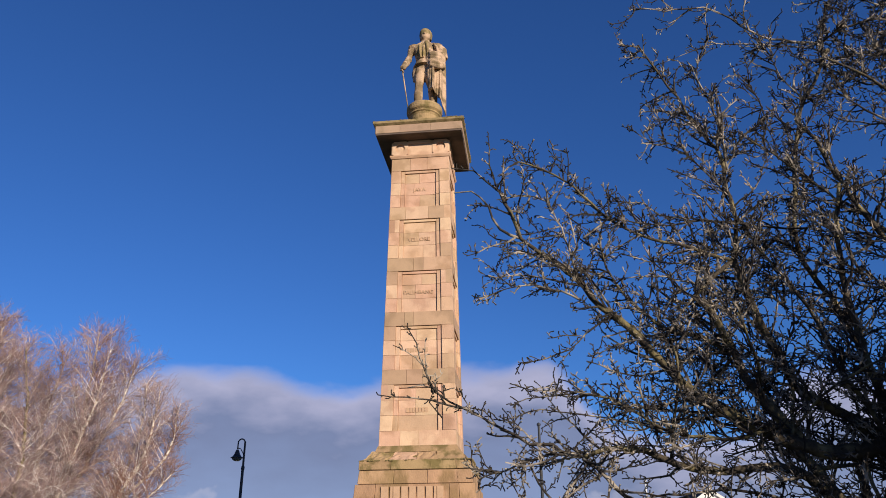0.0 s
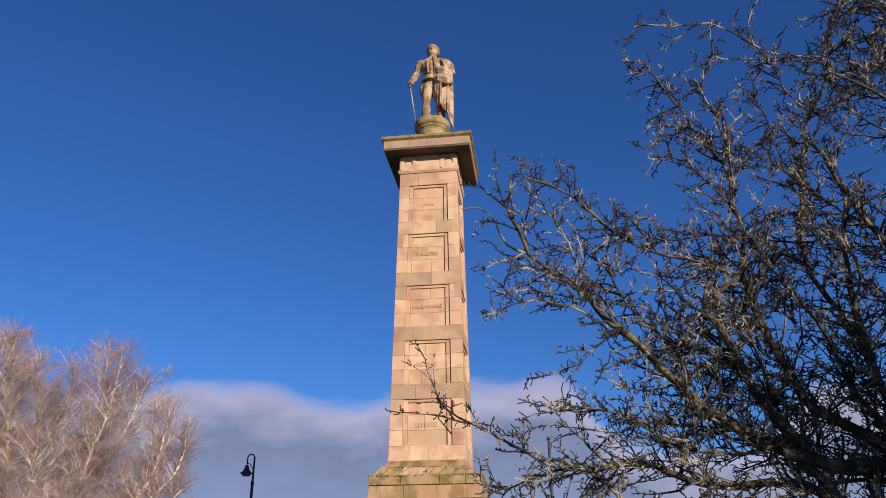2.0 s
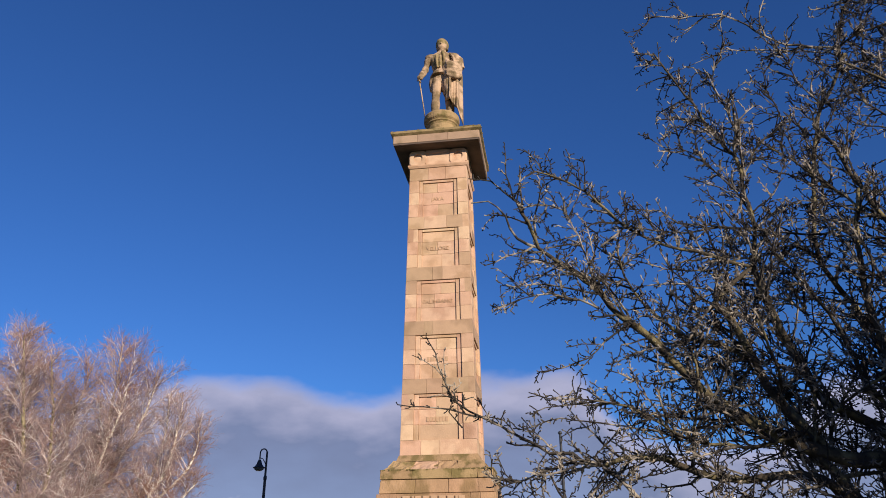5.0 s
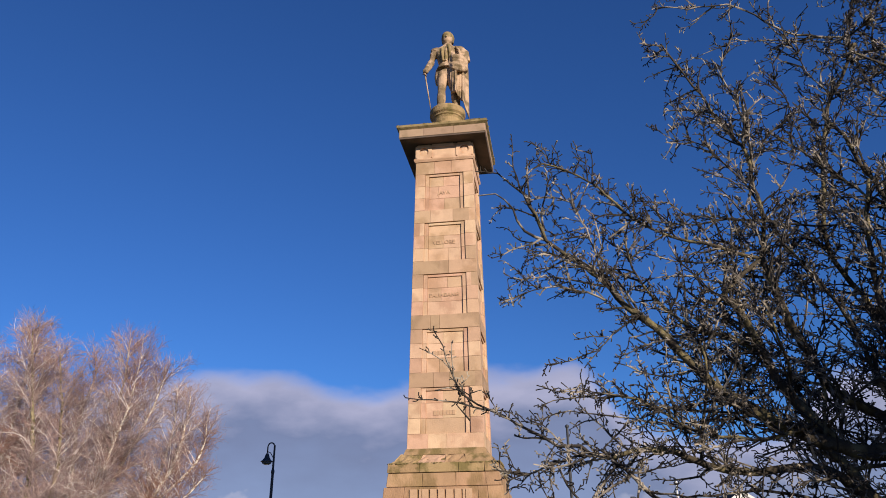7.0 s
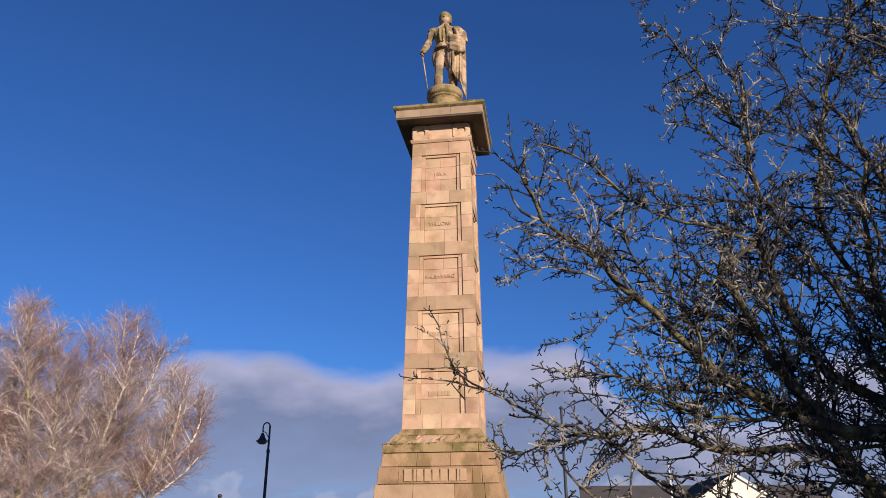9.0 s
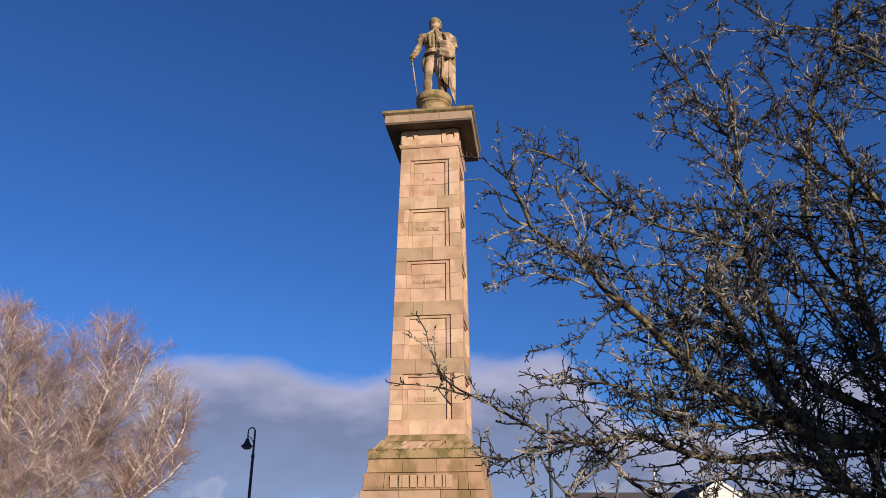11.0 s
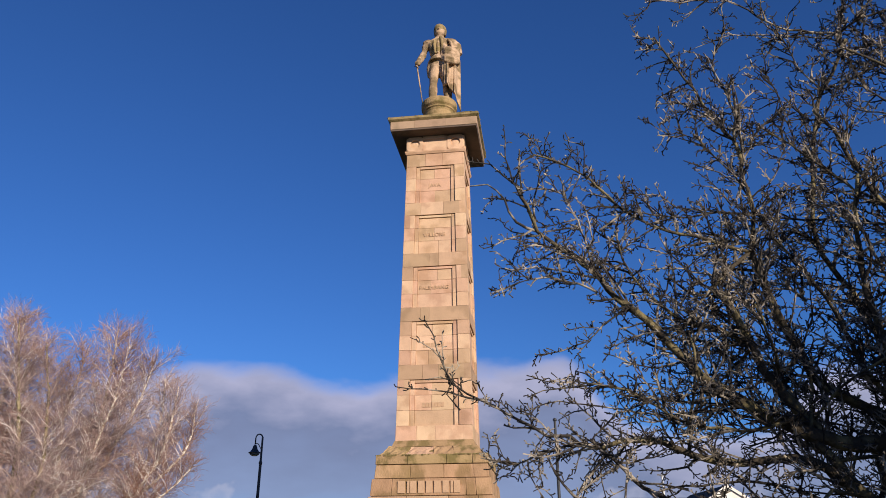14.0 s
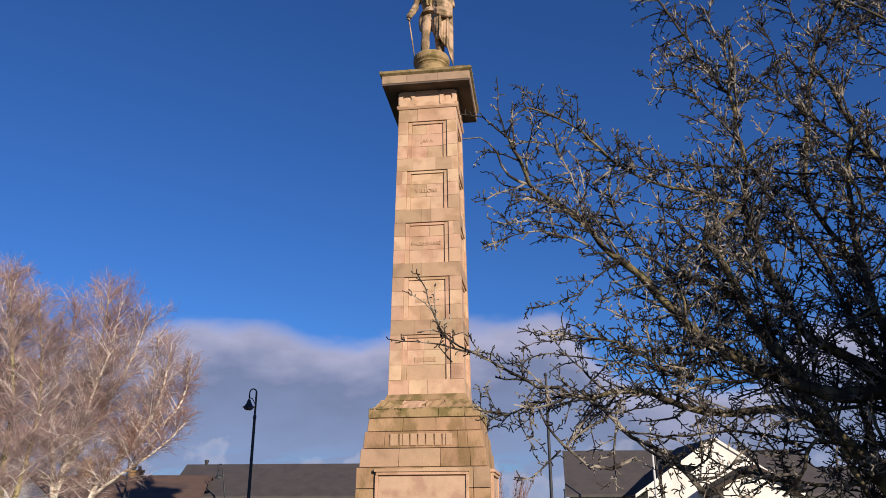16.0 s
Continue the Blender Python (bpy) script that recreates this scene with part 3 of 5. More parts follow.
def build_statue():
    """A standing carved stone figure in a tailcoat with a cloak over one arm, one plain mesh; unit 2.9 m tall."""
    bm = bmesh.new()
    # boots and legs: straight leg and relaxed leg
    loft(bm, [((-0.22, -0.12, 0), .12, .20), ((-0.22, -0.10, .08), .11, .18), ((-0.21, -0.03, .16), .10, .11), ((-0.20, -0.02, .45), .13, .14),
              ((-0.19, -0.04, .68), .11, .12), ((-0.18, -0.04, .80), .125, .13), ((-0.15, -0.02, 1.05), .16, .16), ((-0.12, 0, 1.30), .17, .18)])
    loft(bm, [((0.24, -0.06, 0), .12, .2), ((0.24, -0.03, .1), .10, .15), ((0.23, 0.04, .2), .10, .11), ((0.21, 0.05, .45), .13, .14), ((0.17, 0.03, .72), .11, .12),
              ((0.10, -0.02, 1.0), .15, .15), ((0.10, 0, 1.30), .17, .18)])
    # hips, waist, chest, shoulders
    loft(bm, [((-0.02, 0, 1.15), .235, .17), ((-0.02, 0, 1.34), .235, .175), ((-0.02, -0.01, 1.50), .235, .18), ((-0.02, -0.03, 1.72), .29, .21),
              ((-0.02, -0.03, 1.92), .335, .21), ((-0.02, 0, 2.06), .36, .18), ((-0.02, 0, 2.14), .24, .14), ((-0.01, -0.01, 2.2), .12, .11)], 18)
    # coat fronts standing out over the hips
    loft(bm, [((-0.02, -0.03, 1.37), .30, .25), ((-0.02, -0.03, 1.43), .295, .24), ((-0.02, -0.02, 1.52), .25, .2)], 18)
    # collar, neck, head and hair
    loft(bm, [((-0.01, -0.01, 2.1), .17, .15), ((-0.01, -0.02, 2.22), .125, .125), ((0, -0.02, 2.3), .115, .12)])
    loft(bm, [((-.01, -0.06, 2.20), .08, .10), ((-.01, -0.07, 2.27), .13, .16), ((-.01, -0.05, 2.37), .16, .19), ((-.01, -0.04, 2.48), .17, .2), ((-.01, -0.01, 2.58), .145, .17),
              ((-.01, 0, 2.63), .06, .07)], 16)
    loft(bm, [((0, 0.06, 2.32), .17, .13), ((0, 0.05, 2.46), .195, .15), ((0.0, 0.03, 2.58), .16, .15), ((0.0, 0.02, 2.65), .07, .08)], 16)
    for k in range(9):
        an = k * 0.7
        limb_tube(bm, [(.13 * math.cos(an), .03 + .12 * math.sin(an), 2.56), (.17 * math.cos(an + .3), .03 + .15 * math.sin(an + .3), 2.48)], [.045, .04], 6)
    limb_tube(bm, [(-.01, -0.22, 2.42), (-.01, -0.27, 2.36), (-.01, -0.21, 2.33)], [.02, .03, .02])
    # sword arm: elbow out, fist on the hilt
    limb_tube(bm, [(-0.33, 0, 2.05), (-0.42, 0.01, 1.9), (-0.50, 0.02, 1.66), (-0.55, -0.06, 1.50), (-0.59, -0.16, 1.36), (-0.61, -0.2, 1.27)], [.12, .125, .11, .10, .085, .075])
    limb_tube(bm, [(-0.69, -0.2, 1.26), (-0.61, -0.22, 1.25), (-0.55, -0.2, 1.25)], [.06, .08, .06])
    loft(bm, [((-0.36, 0.0, 2.0), .14, .14), ((-0.35, 0, 2.07), .16, .14), ((-0.32, 0, 2.13), .08, .08)])
    # coat tail hanging behind the hip
    loft(bm, [((-0.30, 0.08, 0.98), .07, .08), ((-0.30, 0.06, 1.2), .10, .12), ((-0.24, 0.03, 1.42), .12, .14)])
    # other arm bent across, carrying the cloak
    limb_tube(bm, [(0.30, 0, 2.05), (0.40, 0.02, 1.85), (0.44, 0.0, 1.60), (0.30, -0.2, 1.50), (0.14, -0.27, 1.52)], [.13, .14, .13, .11, .09])
    loft(bm, [((0.35, 0.0, 1.98), .15, .15), ((0.34, 0, 2.08), .15, .14), ((0.3, 0, 2.13), .08, .08)])
    # cloak: bundled folds over the arm, long fall to the plinth
    for k in range(6):
        z = 1.26 + 0.085 * k
        o = 0.02 * math.sin(2.1 * k)
        limb_tube(bm, [(0.06 + .01 * k, -0.22, z + .14), (0.19, -0.33 - o, z - .04), (0.36, -0.33 - o, z - .10), (0.52, -0.14, z + .01), (0.52, 0.10, z + .14)], [.04, .064, .074, .07, .055], 8)
    drape(bm)
    # shoulder cloak and lapel edge
    limb_tube(bm, [(0.02, -0.20, 2.12), (0.08, -0.25, 1.9), (0.10, -0.24, 1.6), (0.06, -0.22, 1.35)], [.05, .055, .05, .05])
    loft(bm, [((.45, -.02, 1.52), .13, .19), ((.44, -.02, 1.75), .15, .2), ((.37, -.01, 1.95), .15, .17), ((.28, 0, 2.08), .11, .13), ((.22, 0, 2.15), .06, .08)])
    limb_tube(bm, [(0.24, -0.19, 2.03), (0.34, -0.25, 1.85), (0.38, -0.26, 1.62)], [.03, .04, .04], 7)
    limb_tube(bm, [(0.34, 0.02, 2.08), (0.50, 0.0, 1.9), (0.55, 0.0, 1.62)], [.11, .12, .10])
    # waist sash, chest frogging
    limb_tube(bm, [(-0.16, -0.19, 2.02), (-0.15, -0.25, 1.8), (-0.12, -0.22, 1.56)], [.03, .035, .03], 6)
    limb_tube(bm, [(-0.03, -0.2, 2.05), (-0.05, -0.26, 1.8), (-0.04, -0.235, 1.56)], [.02, .028, .025], 6)
    limb_tube(bm, [(-0.26, -0.05, 1.44), (-0.14, -0.2, 1.42), (0.02, -0.22, 1.42)], [.045, .05, .045])
    me = bpy.data.meshes.new("statue_rough")
    bmesh.ops.recalc_face_normals(bm, faces=bm.faces[:])
    bm.to_mesh(me)
    bm.free()
    tmp = new("statue_rough", me)
    mod = tmp.modifiers.new("remesh", "REMESH")
    mod.mode, mod.voxel_size = "VOXEL", 0.017
    sm = tmp.modifiers.new("smooth", "SMOOTH")
    sm.factor, sm.iterations = 0.5, 1
    dg = bpy.context.evaluated_depsgraph_get()
    done = bpy.data.meshes.new_from_object(tmp.evaluated_get(dg))
    bpy.data.objects.remove(tmp)
    bm = bmesh.new()
    bm.from_mesh(done)
    limb_tube(bm, [(-0.655, -0.2, 1.33), (-0.655, -0.2, 1.25), (-0.56, -0.2, .6), (-0.475, -0.2, 0.0)], [.03, .022, .019, .014], 8)
    limb_tube(bm, [(-0.60, -0.2, 1.10), (-0.64, -0.27, 1.14), (-0.70, -0.2, 1.17)], [.02, .022, .02], 6)
    bmesh.ops.scale(bm, vec=(1.05, 1.05, 1.10), verts=bm.verts[:])
    for f in bm.faces:
        f.smooth = True
        c = f.calc_center_median()
        n = noise.noise(c * 6)
        chest = 1.72 < c.z + 0.1 * n < 2.3 and -0.28 < c.x + 0.1 * n < 0.12 and noise.noise(c * 11) > -0.18
        f.material_index = int(c.z + 0.1 * n > 2.60 or chest)
    ob = mesh_object("statue", bm, STATUE)
    ob.data.materials.append(HEAD_MOSS)
    ob.matrix_world = MON @ pose(0.02, 0.04, Z(14.918), 0, 0, 3)
    tagged(ob, "weathered tan stone statue standing on the round plinth", "statue")


build_monument()
build_statue()


# ---- hawthorn ----
BOUGHS = []
BOUGHS.append(([(-0.02, 5.60, 2.84), (-0.12, 5.57, 3.03), (-0.17, 5.53, 3.22), (-0.25, 5.49, 3.32)], 0.009, 0.004, 0.21))
BOUGHS.append(([(0.15, 5.60, 2.73), (-0.06, 5.57, 2.78), (-0.25, 5.53, 2.80), (-0.44, 5.48, 2.81)], 0.008, 0.004, 0.21))
BOUGHS.append(([(-0.05, 5.60, 2.84), (-0.09, 5.57, 3.00), (-0.11, 5.53, 3.15), (-0.11, 5.50, 3.24)], .006, .003, 0.21))
BOUGHS.append(([(-0.10, 5.55, 3.00), (-0.18, 5.53, 3.11), (-0.28, 5.51, 3.16), (-0.34, 5.49, 3.19)], .005, .003, 0.21))
BOUGHS.append(([(0.05, 5.60, 2.76), (-0.04, 5.57, 2.87), (-0.14, 5.53, 2.90), (-0.24, 5.49, 2.87)], .007, .003, 0.21))
BOUGHS.append(([(0.02, 5.60, 2.66), (-0.08, 5.57, 2.78), (-0.02, 5.53, 2.89), (-0.05, 5.50, 2.96)], .006, .003, 0.39))
BOUGHS.append(([(3.46, 5.72, 2.47), (2.95, 5.72, 2.41), (2.54, 5.71, 2.53), (2.15, 5.71, 2.73), (1.83, 5.71, 2.97), (1.56, 5.71, 3.32), (1.29, 5.70, 3.56), (1.12, 5.70, 3.79)], 0.075, 0.021, 0.9))
BOUGHS.append(([(1.12, 5.70, 3.79), (0.88, 5.67, 3.97), (0.68, 5.65, 4.12), (0.59, 5.62, 4.35), (0.51, 5.60, 4.51)], 0.02, 0.014, 0.75))
BOUGHS.append(([(0.51, 5.60, 4.51), (0.41, 5.57, 4.61), (0.30, 5.53, 4.68), (0.11, 5.50, 4.71)], 0.0092, 0.005, 0.05))
BOUGHS.append(([(0.51, 5.60, 4.53), (0.54, 5.59, 4.66), (0.55, 5.59, 4.77), (0.54, 5.58, 4.86)], 0.008, 0.005, 0.3))
BOUGHS.append(([(0.68, 5.66, 4.12), (0.50, 5.63, 4.21), (0.41, 5.61, 4.39), (0.28, 5.58, 4.52), (0.13, 5.55, 4.49)], 0.013, 0.005, 0.05))
BOUGHS.append(([(1.05, 5.68, 2.39), (0.89, 5.67, 2.42), (0.84, 5.65, 2.47), (0.67, 5.64, 2.48), (0.57, 5.63, 2.53), (0.28, 5.61, 2.68), (-0.02, 5.60, 2.84)], 0.014, 0.008, 0.51))
BOUGHS.append(([(3.24, 5.75, 1.71), (3.04, 5.74, 1.94), (2.85, 5.73, 2.18), (2.71, 5.72, 2.38), (2.52, 5.71, 2.54)], 0.085, 0.022, 0.3))
BOUGHS.append(([(2.90, 5.75, 2.06), (2.72, 5.74, 2.23), (2.48, 5.73, 2.32), (2.09, 5.72, 2.28), (1.76, 5.71, 2.34), (1.52, 5.70, 2.43), (1.22, 5.69, 2.44), (1.05, 5.68, 2.39)], 0.04, 0.018, 1.1))
BOUGHS.append(([(1.05, 5.68, 2.39), (0.90, 5.66, 2.41), (0.69, 5.64, 2.37), (0.49, 5.62, 2.29), (0.28, 5.60, 2.23)], 0.013, 0.005, 1.5))
BOUGHS.append(([(1.05, 5.66, 2.38), (1.21, 5.63, 2.24), (1.32, 5.60, 2.10), (1.56, 5.56, 1.98), (1.69, 5.53, 1.82), (1.79, 5.50, 1.69)], 0.015, 0.021, 0.8))
BOUGHS.append(([(0.64, 5.62, 2.34), (0.71, 5.61, 2.20), (0.82, 5.59, 2.04), (0.98, 5.58, 1.92), (1.15, 5.56, 1.87), (1.31, 5.55, 1.94)], 0.008, 0.013, 0.8))
BOUGHS.append(([(0.84, 5.60, 2.04), (0.96, 5.63, 2.20), (1.09, 5.66, 2.34)], 0.009, 0.01, 1.2))
BOUGHS.append(([(0.84, 5.58, 2.06), (0.98, 5.60, 2.16), (1.16, 5.62, 2.24)], 0.007, 0.008, 1.2))
BOUGHS.append(([(0.80, 5.58, 2.02), (0.67, 5.55, 1.90), (0.57, 5.53, 1.81), (0.46, 5.50, 1.83)], 0.007, 0.004, 1.3))
BOUGHS.append(([(0.62, 5.60, 2.33), (0.58, 5.57, 2.24), (0.60, 5.53, 2.10), (0.54, 5.50, 2.07)], 0.006, 0.004, 1.2))
BOUGHS.append(([(1.04, 5.66, 2.30), (1.04, 5.63, 2.14), (1.06, 5.60, 2.02)], 0.006, 0.004, 1.2))
BOUGHS.append(([(1.40, 5.60, 2.07), (1.64, 5.67, 2.11), (2.08, 5.75, 2.15), (2.48, 5.83, 2.11), (2.71, 5.90, 2.04)], 0.007, 0.012, 1.1))
BOUGHS.append(([(3.54, 5.74, 2.12), (3.28, 5.80, 2.59), (3.05, 5.81, 2.75), (2.82, 5.82, 2.88), (2.71, 5.83, 3.16), (2.59, 5.83, 3.49), (2.53, 5.84, 3.71), (2.48, 5.85, 4.00)], 0.055, 0.024, 0.9))
BOUGHS.append(([(2.48, 5.85, 4.00), (2.55, 5.84, 4.35), (2.51, 5.82, 4.66), (2.50, 5.81, 4.96), (2.33, 5.79, 5.25), (2.17, 5.78, 5.58), (2.00, 5.76, 5.89), (1.88, 5.75, 6.14)], 0.021, 0.008, 1.7))
BOUGHS.append(([(2.52, 5.80, 4.84), (2.55, 5.82, 5.16), (2.49, 5.84, 5.59), (2.41, 5.86, 5.84), (2.49, 5.88, 6.11), (2.60, 5.90, 6.31)], 0.012, 0.006, 1.7))
BOUGHS.append(([(2.51, 5.78, 4.94), (2.53, 5.75, 5.29), (2.52, 5.73, 5.51), (2.49, 5.70, 5.68)], 0.007, 0.004, 1.2))
BOUGHS.append(([(2.44, 5.80, 4.68), (2.28, 5.78, 4.86), (2.15, 5.75, 5.01), (1.95, 5.72, 5.08), (1.87, 5.70, 5.05)], 0.01, 0.004, 1.6))
BOUGHS.append(([(2.42, 5.80, 4.60), (2.28, 5.77, 4.72), (2.11, 5.73, 4.76), (1.96, 5.70, 4.79)], 0.007, 0.004, 1.4))
BOUGHS.append(([(2.39, 5.78, 5.17), (2.25, 5.76, 5.28), (2.13, 5.75, 5.34), (2.01, 5.74, 5.40), (1.81, 5.72, 5.38)], 0.009, 0.004, 1.5))
BOUGHS.append(([(2.35, 5.80, 4.41), (2.24, 5.77, 4.56), (2.10, 5.74, 4.69)], 0.007, 0.004, 1.2))
BOUGHS.append(([(2.58, 5.80, 5.00), (2.74, 5.85, 5.19), (3.00, 5.90, 5.46), (3.02, 5.95, 5.62), (2.96, 6.00, 5.91)], 0.012, 0.006, 1.6))
BOUGHS.append(([(2.47, 5.85, 4.00), (2.22, 5.82, 4.06), (1.99, 5.79, 4.13), (1.68, 5.76, 4.21), (1.38, 5.72, 4.38), (1.20, 5.69, 4.56), (0.99, 5.66, 4.73), (0.78, 5.63, 4.79), (0.67, 5.60, 4.81)], 0.017, 0.007, 1.2))
BOUGHS.append(([(0.67, 5.60, 4.81), (0.64, 5.58, 4.88), (0.70, 5.55, 4.95)], 0.005, 0.004, 0.9))
BOUGHS.append(([(0.95, 5.64, 4.40), (1.00, 5.64, 4.53), (1.06, 5.64, 4.65)], 0.006, 0.006, 1.2))
BOUGHS.append(([(1.13, 5.70, 3.80), (1.07, 5.67, 4.03), (0.98, 5.64, 4.30), (0.88, 5.61, 4.45), (0.68, 5.58, 4.49)], 0.01, 0.004, 1.2))
BOUGHS.append(([(1.02, 5.70, 3.87), (1.12, 5.67, 4.06), (1.10, 5.65, 4.20), (1.06, 5.62, 4.35)], 0.008, 0.004, 1.3))
BOUGHS.append(([(1.19, 5.66, 4.13), (1.32, 5.68, 4.25), (1.45, 5.70, 4.35)], 0.008, 0.01, 2.2))
BOUGHS.append(([(2.55, 5.85, 4.34), (2.25, 5.81, 4.36), (1.95, 5.78, 4.29), (1.66, 5.74, 4.31), (1.44, 5.70, 4.32)], 0.012, 0.005, 1.5))
BOUGHS.append(([(2.11, 5.80, 4.36), (1.86, 5.75, 4.39), (1.72, 5.70, 4.47), (1.40, 5.65, 4.47)], 0.008, 0.004, 1.3))
BOUGHS.append(([(1.35, 5.66, 4.38), (1.42, 5.64, 4.47), (1.46, 5.62, 4.55)], 0.005, 0.004, 1.1))
BOUGHS.append(([(2.14, 5.90, 3.99), (1.93, 5.83, 3.98), (1.73, 5.77, 3.96), (1.49, 5.70, 4.01)], 0.009, 0.004, 1.8))
BOUGHS.append(([(2.17, 5.90, 3.81), (1.87, 5.83, 3.85), (1.62, 5.77, 3.84), (1.42, 5.70, 3.78)], 0.009, 0.004, 1.4))
BOUGHS.append(([(1.14, 5.70, 3.60), (0.89, 5.65, 3.69), (0.63, 5.60, 3.70), (0.36, 5.55, 3.59)], 0.01, 0.004, 1.6))
BOUGHS.append(([(1.19, 5.70, 3.72), (0.96, 5.66, 3.76), (0.73, 5.62, 3.79), (0.48, 5.59, 3.77), (0.36, 5.55, 3.77)], 0.009, 0.004, 1.6))
BOUGHS.append(([(0.93, 5.68, 3.96), (0.79, 5.65, 3.98), (0.60, 5.61, 3.99), (0.48, 5.58, 3.89)], 0.008, 0.004, 1.7))
BOUGHS.append(([(0.99, 5.68, 3.90), (0.82, 5.63, 3.88), (0.57, 5.58, 3.84)], 0.008, 0.004, 1.7))
BOUGHS.append(([(2.77, 5.78, 2.44), (2.56, 5.77, 2.71), (2.38, 5.77, 2.99), (2.28, 5.76, 3.29), (2.16, 5.76, 3.54), (2.07, 5.75, 3.66)], 0.05, 0.024, 1.1))
BOUGHS.append(([(2.07, 5.75, 3.66), (2.26, 5.80, 3.85), (2.47, 5.85, 4.00)], 0.02, 0.018, 1.2))
BOUGHS.append(([(2.05, 5.74, 3.63), (1.94, 5.72, 3.51), (1.78, 5.70, 3.31)], 0.011, 0.009, 1.3))
BOUGHS.append(([(2.39, 5.85, 3.17), (2.09, 5.83, 3.34), (1.82, 5.80, 3.40), (1.64, 5.78, 3.53), (1.45, 5.75, 3.76), (1.37, 5.72, 3.90), (1.31, 5.70, 4.14)], 0.024, 0.007, 1.7))
BOUGHS.append(([(3.54, 5.74, 2.12), (3.18, 5.60, 2.75), (3.06, 5.64, 3.03), (2.99, 5.67, 3.37), (2.81, 5.71, 3.79), (2.64, 5.75, 4.08)], 0.028, 0.009, 1.4))
BOUGHS.append(([(2.68, 5.75, 4.01), (2.59, 5.78, 4.16), (2.58, 5.80, 4.33)], 0.009, 0.006, 1.4))
BOUGHS.append(([(3.54, 5.74, 2.12), (3.24, 5.55, 2.99), (3.21, 5.54, 3.28), (3.17, 5.53, 3.64), (3.19, 5.52, 3.95), (3.23, 5.51, 4.26), (3.30, 5.50, 4.54)], 0.04, 0.015, 0.9))
BOUGHS.append(([(3.67, 5.45, 3.77), (3.46, 5.48, 4.22), (3.34, 5.51, 4.54), (3.25, 5.54, 4.82), (3.23, 5.57, 5.00), (3.11, 5.60, 5.21)], 0.026, 0.012, 1.2))
BOUGHS.append(([(3.73, 5.50, 3.93), (3.43, 5.54, 4.32), (3.29, 5.58, 4.45), (3.10, 5.62, 4.67), (2.89, 5.66, 4.91), (2.70, 5.70, 5.09)], 0.016, 0.007, 1.3))
BOUGHS.append(([(3.46, 5.60, 4.08), (3.23, 5.63, 4.33), (3.04, 5.67, 4.64), (2.96, 5.70, 4.83)], 0.009, 0.005, 1.1))
BOUGHS.append(([(3.36, 5.55, 3.72), (3.27, 5.53, 3.97), (3.21, 5.50, 4.16)], 0.012, 0.01, 0.8))
BOUGHS.append(([(3.54, 5.74, 2.12), (3.44, 6.10, 3.57), (3.29, 6.09, 3.87), (3.18, 6.08, 4.08), (3.14, 6.06, 4.29), (3.21, 6.05, 4.72), (3.31, 6.04, 5.23), (3.47, 6.03, 5.70), (3.61, 6.01, 5.91), (3.79, 6.00, 6.28)], 0.026, 0.015, 1.0))
BOUGHS.append(([(3.45, 6.00, 5.71), (3.27, 5.98, 5.95), (3.19, 5.97, 6.20), (3.11, 5.95, 6.35)], 0.01, 0.004, 1.92))
BOUGHS.append(([(3.25, 5.95, 5.35), (3.15, 5.95, 5.44), (3.08, 5.95, 5.58)], 0.008, 0.006, 2.40))
BOUGHS.append(([(3.27, 5.70, 4.28), (3.06, 5.75, 4.25), (2.81, 5.80, 4.29), (2.56, 5.85, 4.34)], 0.011, 0.008, 1.2))
BOUGHS.append(([(3.47, 6.00, 5.71), (3.60, 5.93, 5.70), (3.73, 5.87, 5.77), (4.02, 5.80, 5.89)], 0.01, 0.011, 1.60))
BOUGHS.append(([(4.03, 5.60, 5.49), (3.80, 5.63, 5.73), (3.67, 5.67, 5.85), (3.55, 5.70, 5.95)], 0.018, 0.009, 1.76))
BOUGHS.append(([(3.96, 5.60, 5.18), (3.70, 5.65, 5.41), (3.59, 5.70, 5.59)], 0.012, 0.006, 1.60))
BOUGHS.append(([(2.51, 5.60, 2.60), (2.15, 5.58, 2.50), (1.66, 5.56, 2.55), (1.46, 5.54, 2.67), (1.25, 5.52, 2.78), (1.00, 5.50, 2.82)], 0.017, 0.008, 1.3))
BOUGHS.append(([(1.00, 5.50, 2.82), (0.75, 5.46, 2.79), (0.51, 5.42, 2.72)], 0.007, 0.004, 2.2))
BOUGHS.append(([(1.17, 5.50, 2.81), (0.88, 5.47, 2.83), (0.65, 5.45, 2.84), (0.54, 5.42, 2.86)], 0.006, 0.004, 2.2))
BOUGHS.append(([(1.64, 5.62, 2.57), (1.42, 5.59, 2.62), (1.04, 5.56, 2.67), (0.75, 5.53, 2.70), (0.43, 5.50, 2.62)], 0.009, 0.004, 1.1))
BOUGHS.append(([(1.04, 5.60, 2.50), (1.18, 5.64, 2.62), (1.45, 5.67, 2.73), (1.81, 5.71, 2.79), (2.18, 5.75, 2.87)], 0.006, 0.01, 1.2))
BOUGHS.append(([(2.31, 5.80, 2.71), (1.85, 5.73, 2.73), (1.50, 5.67, 2.74), (1.31, 5.60, 2.75)], 0.013, 0.006, 1.2))
BOUGHS.append(([(1.39, 5.70, 3.49), (1.27, 5.68, 3.42), (1.15, 5.65, 3.33), (1.00, 5.62, 3.18), (0.80, 5.58, 3.10), (0.60, 5.55, 3.05)], 0.008, 0.004, 1.7))
BOUGHS.append(([(1.11, 5.62, 3.28), (0.96, 5.58, 3.29), (0.85, 5.55, 3.25)], 0.005, 0.004, 1.0))
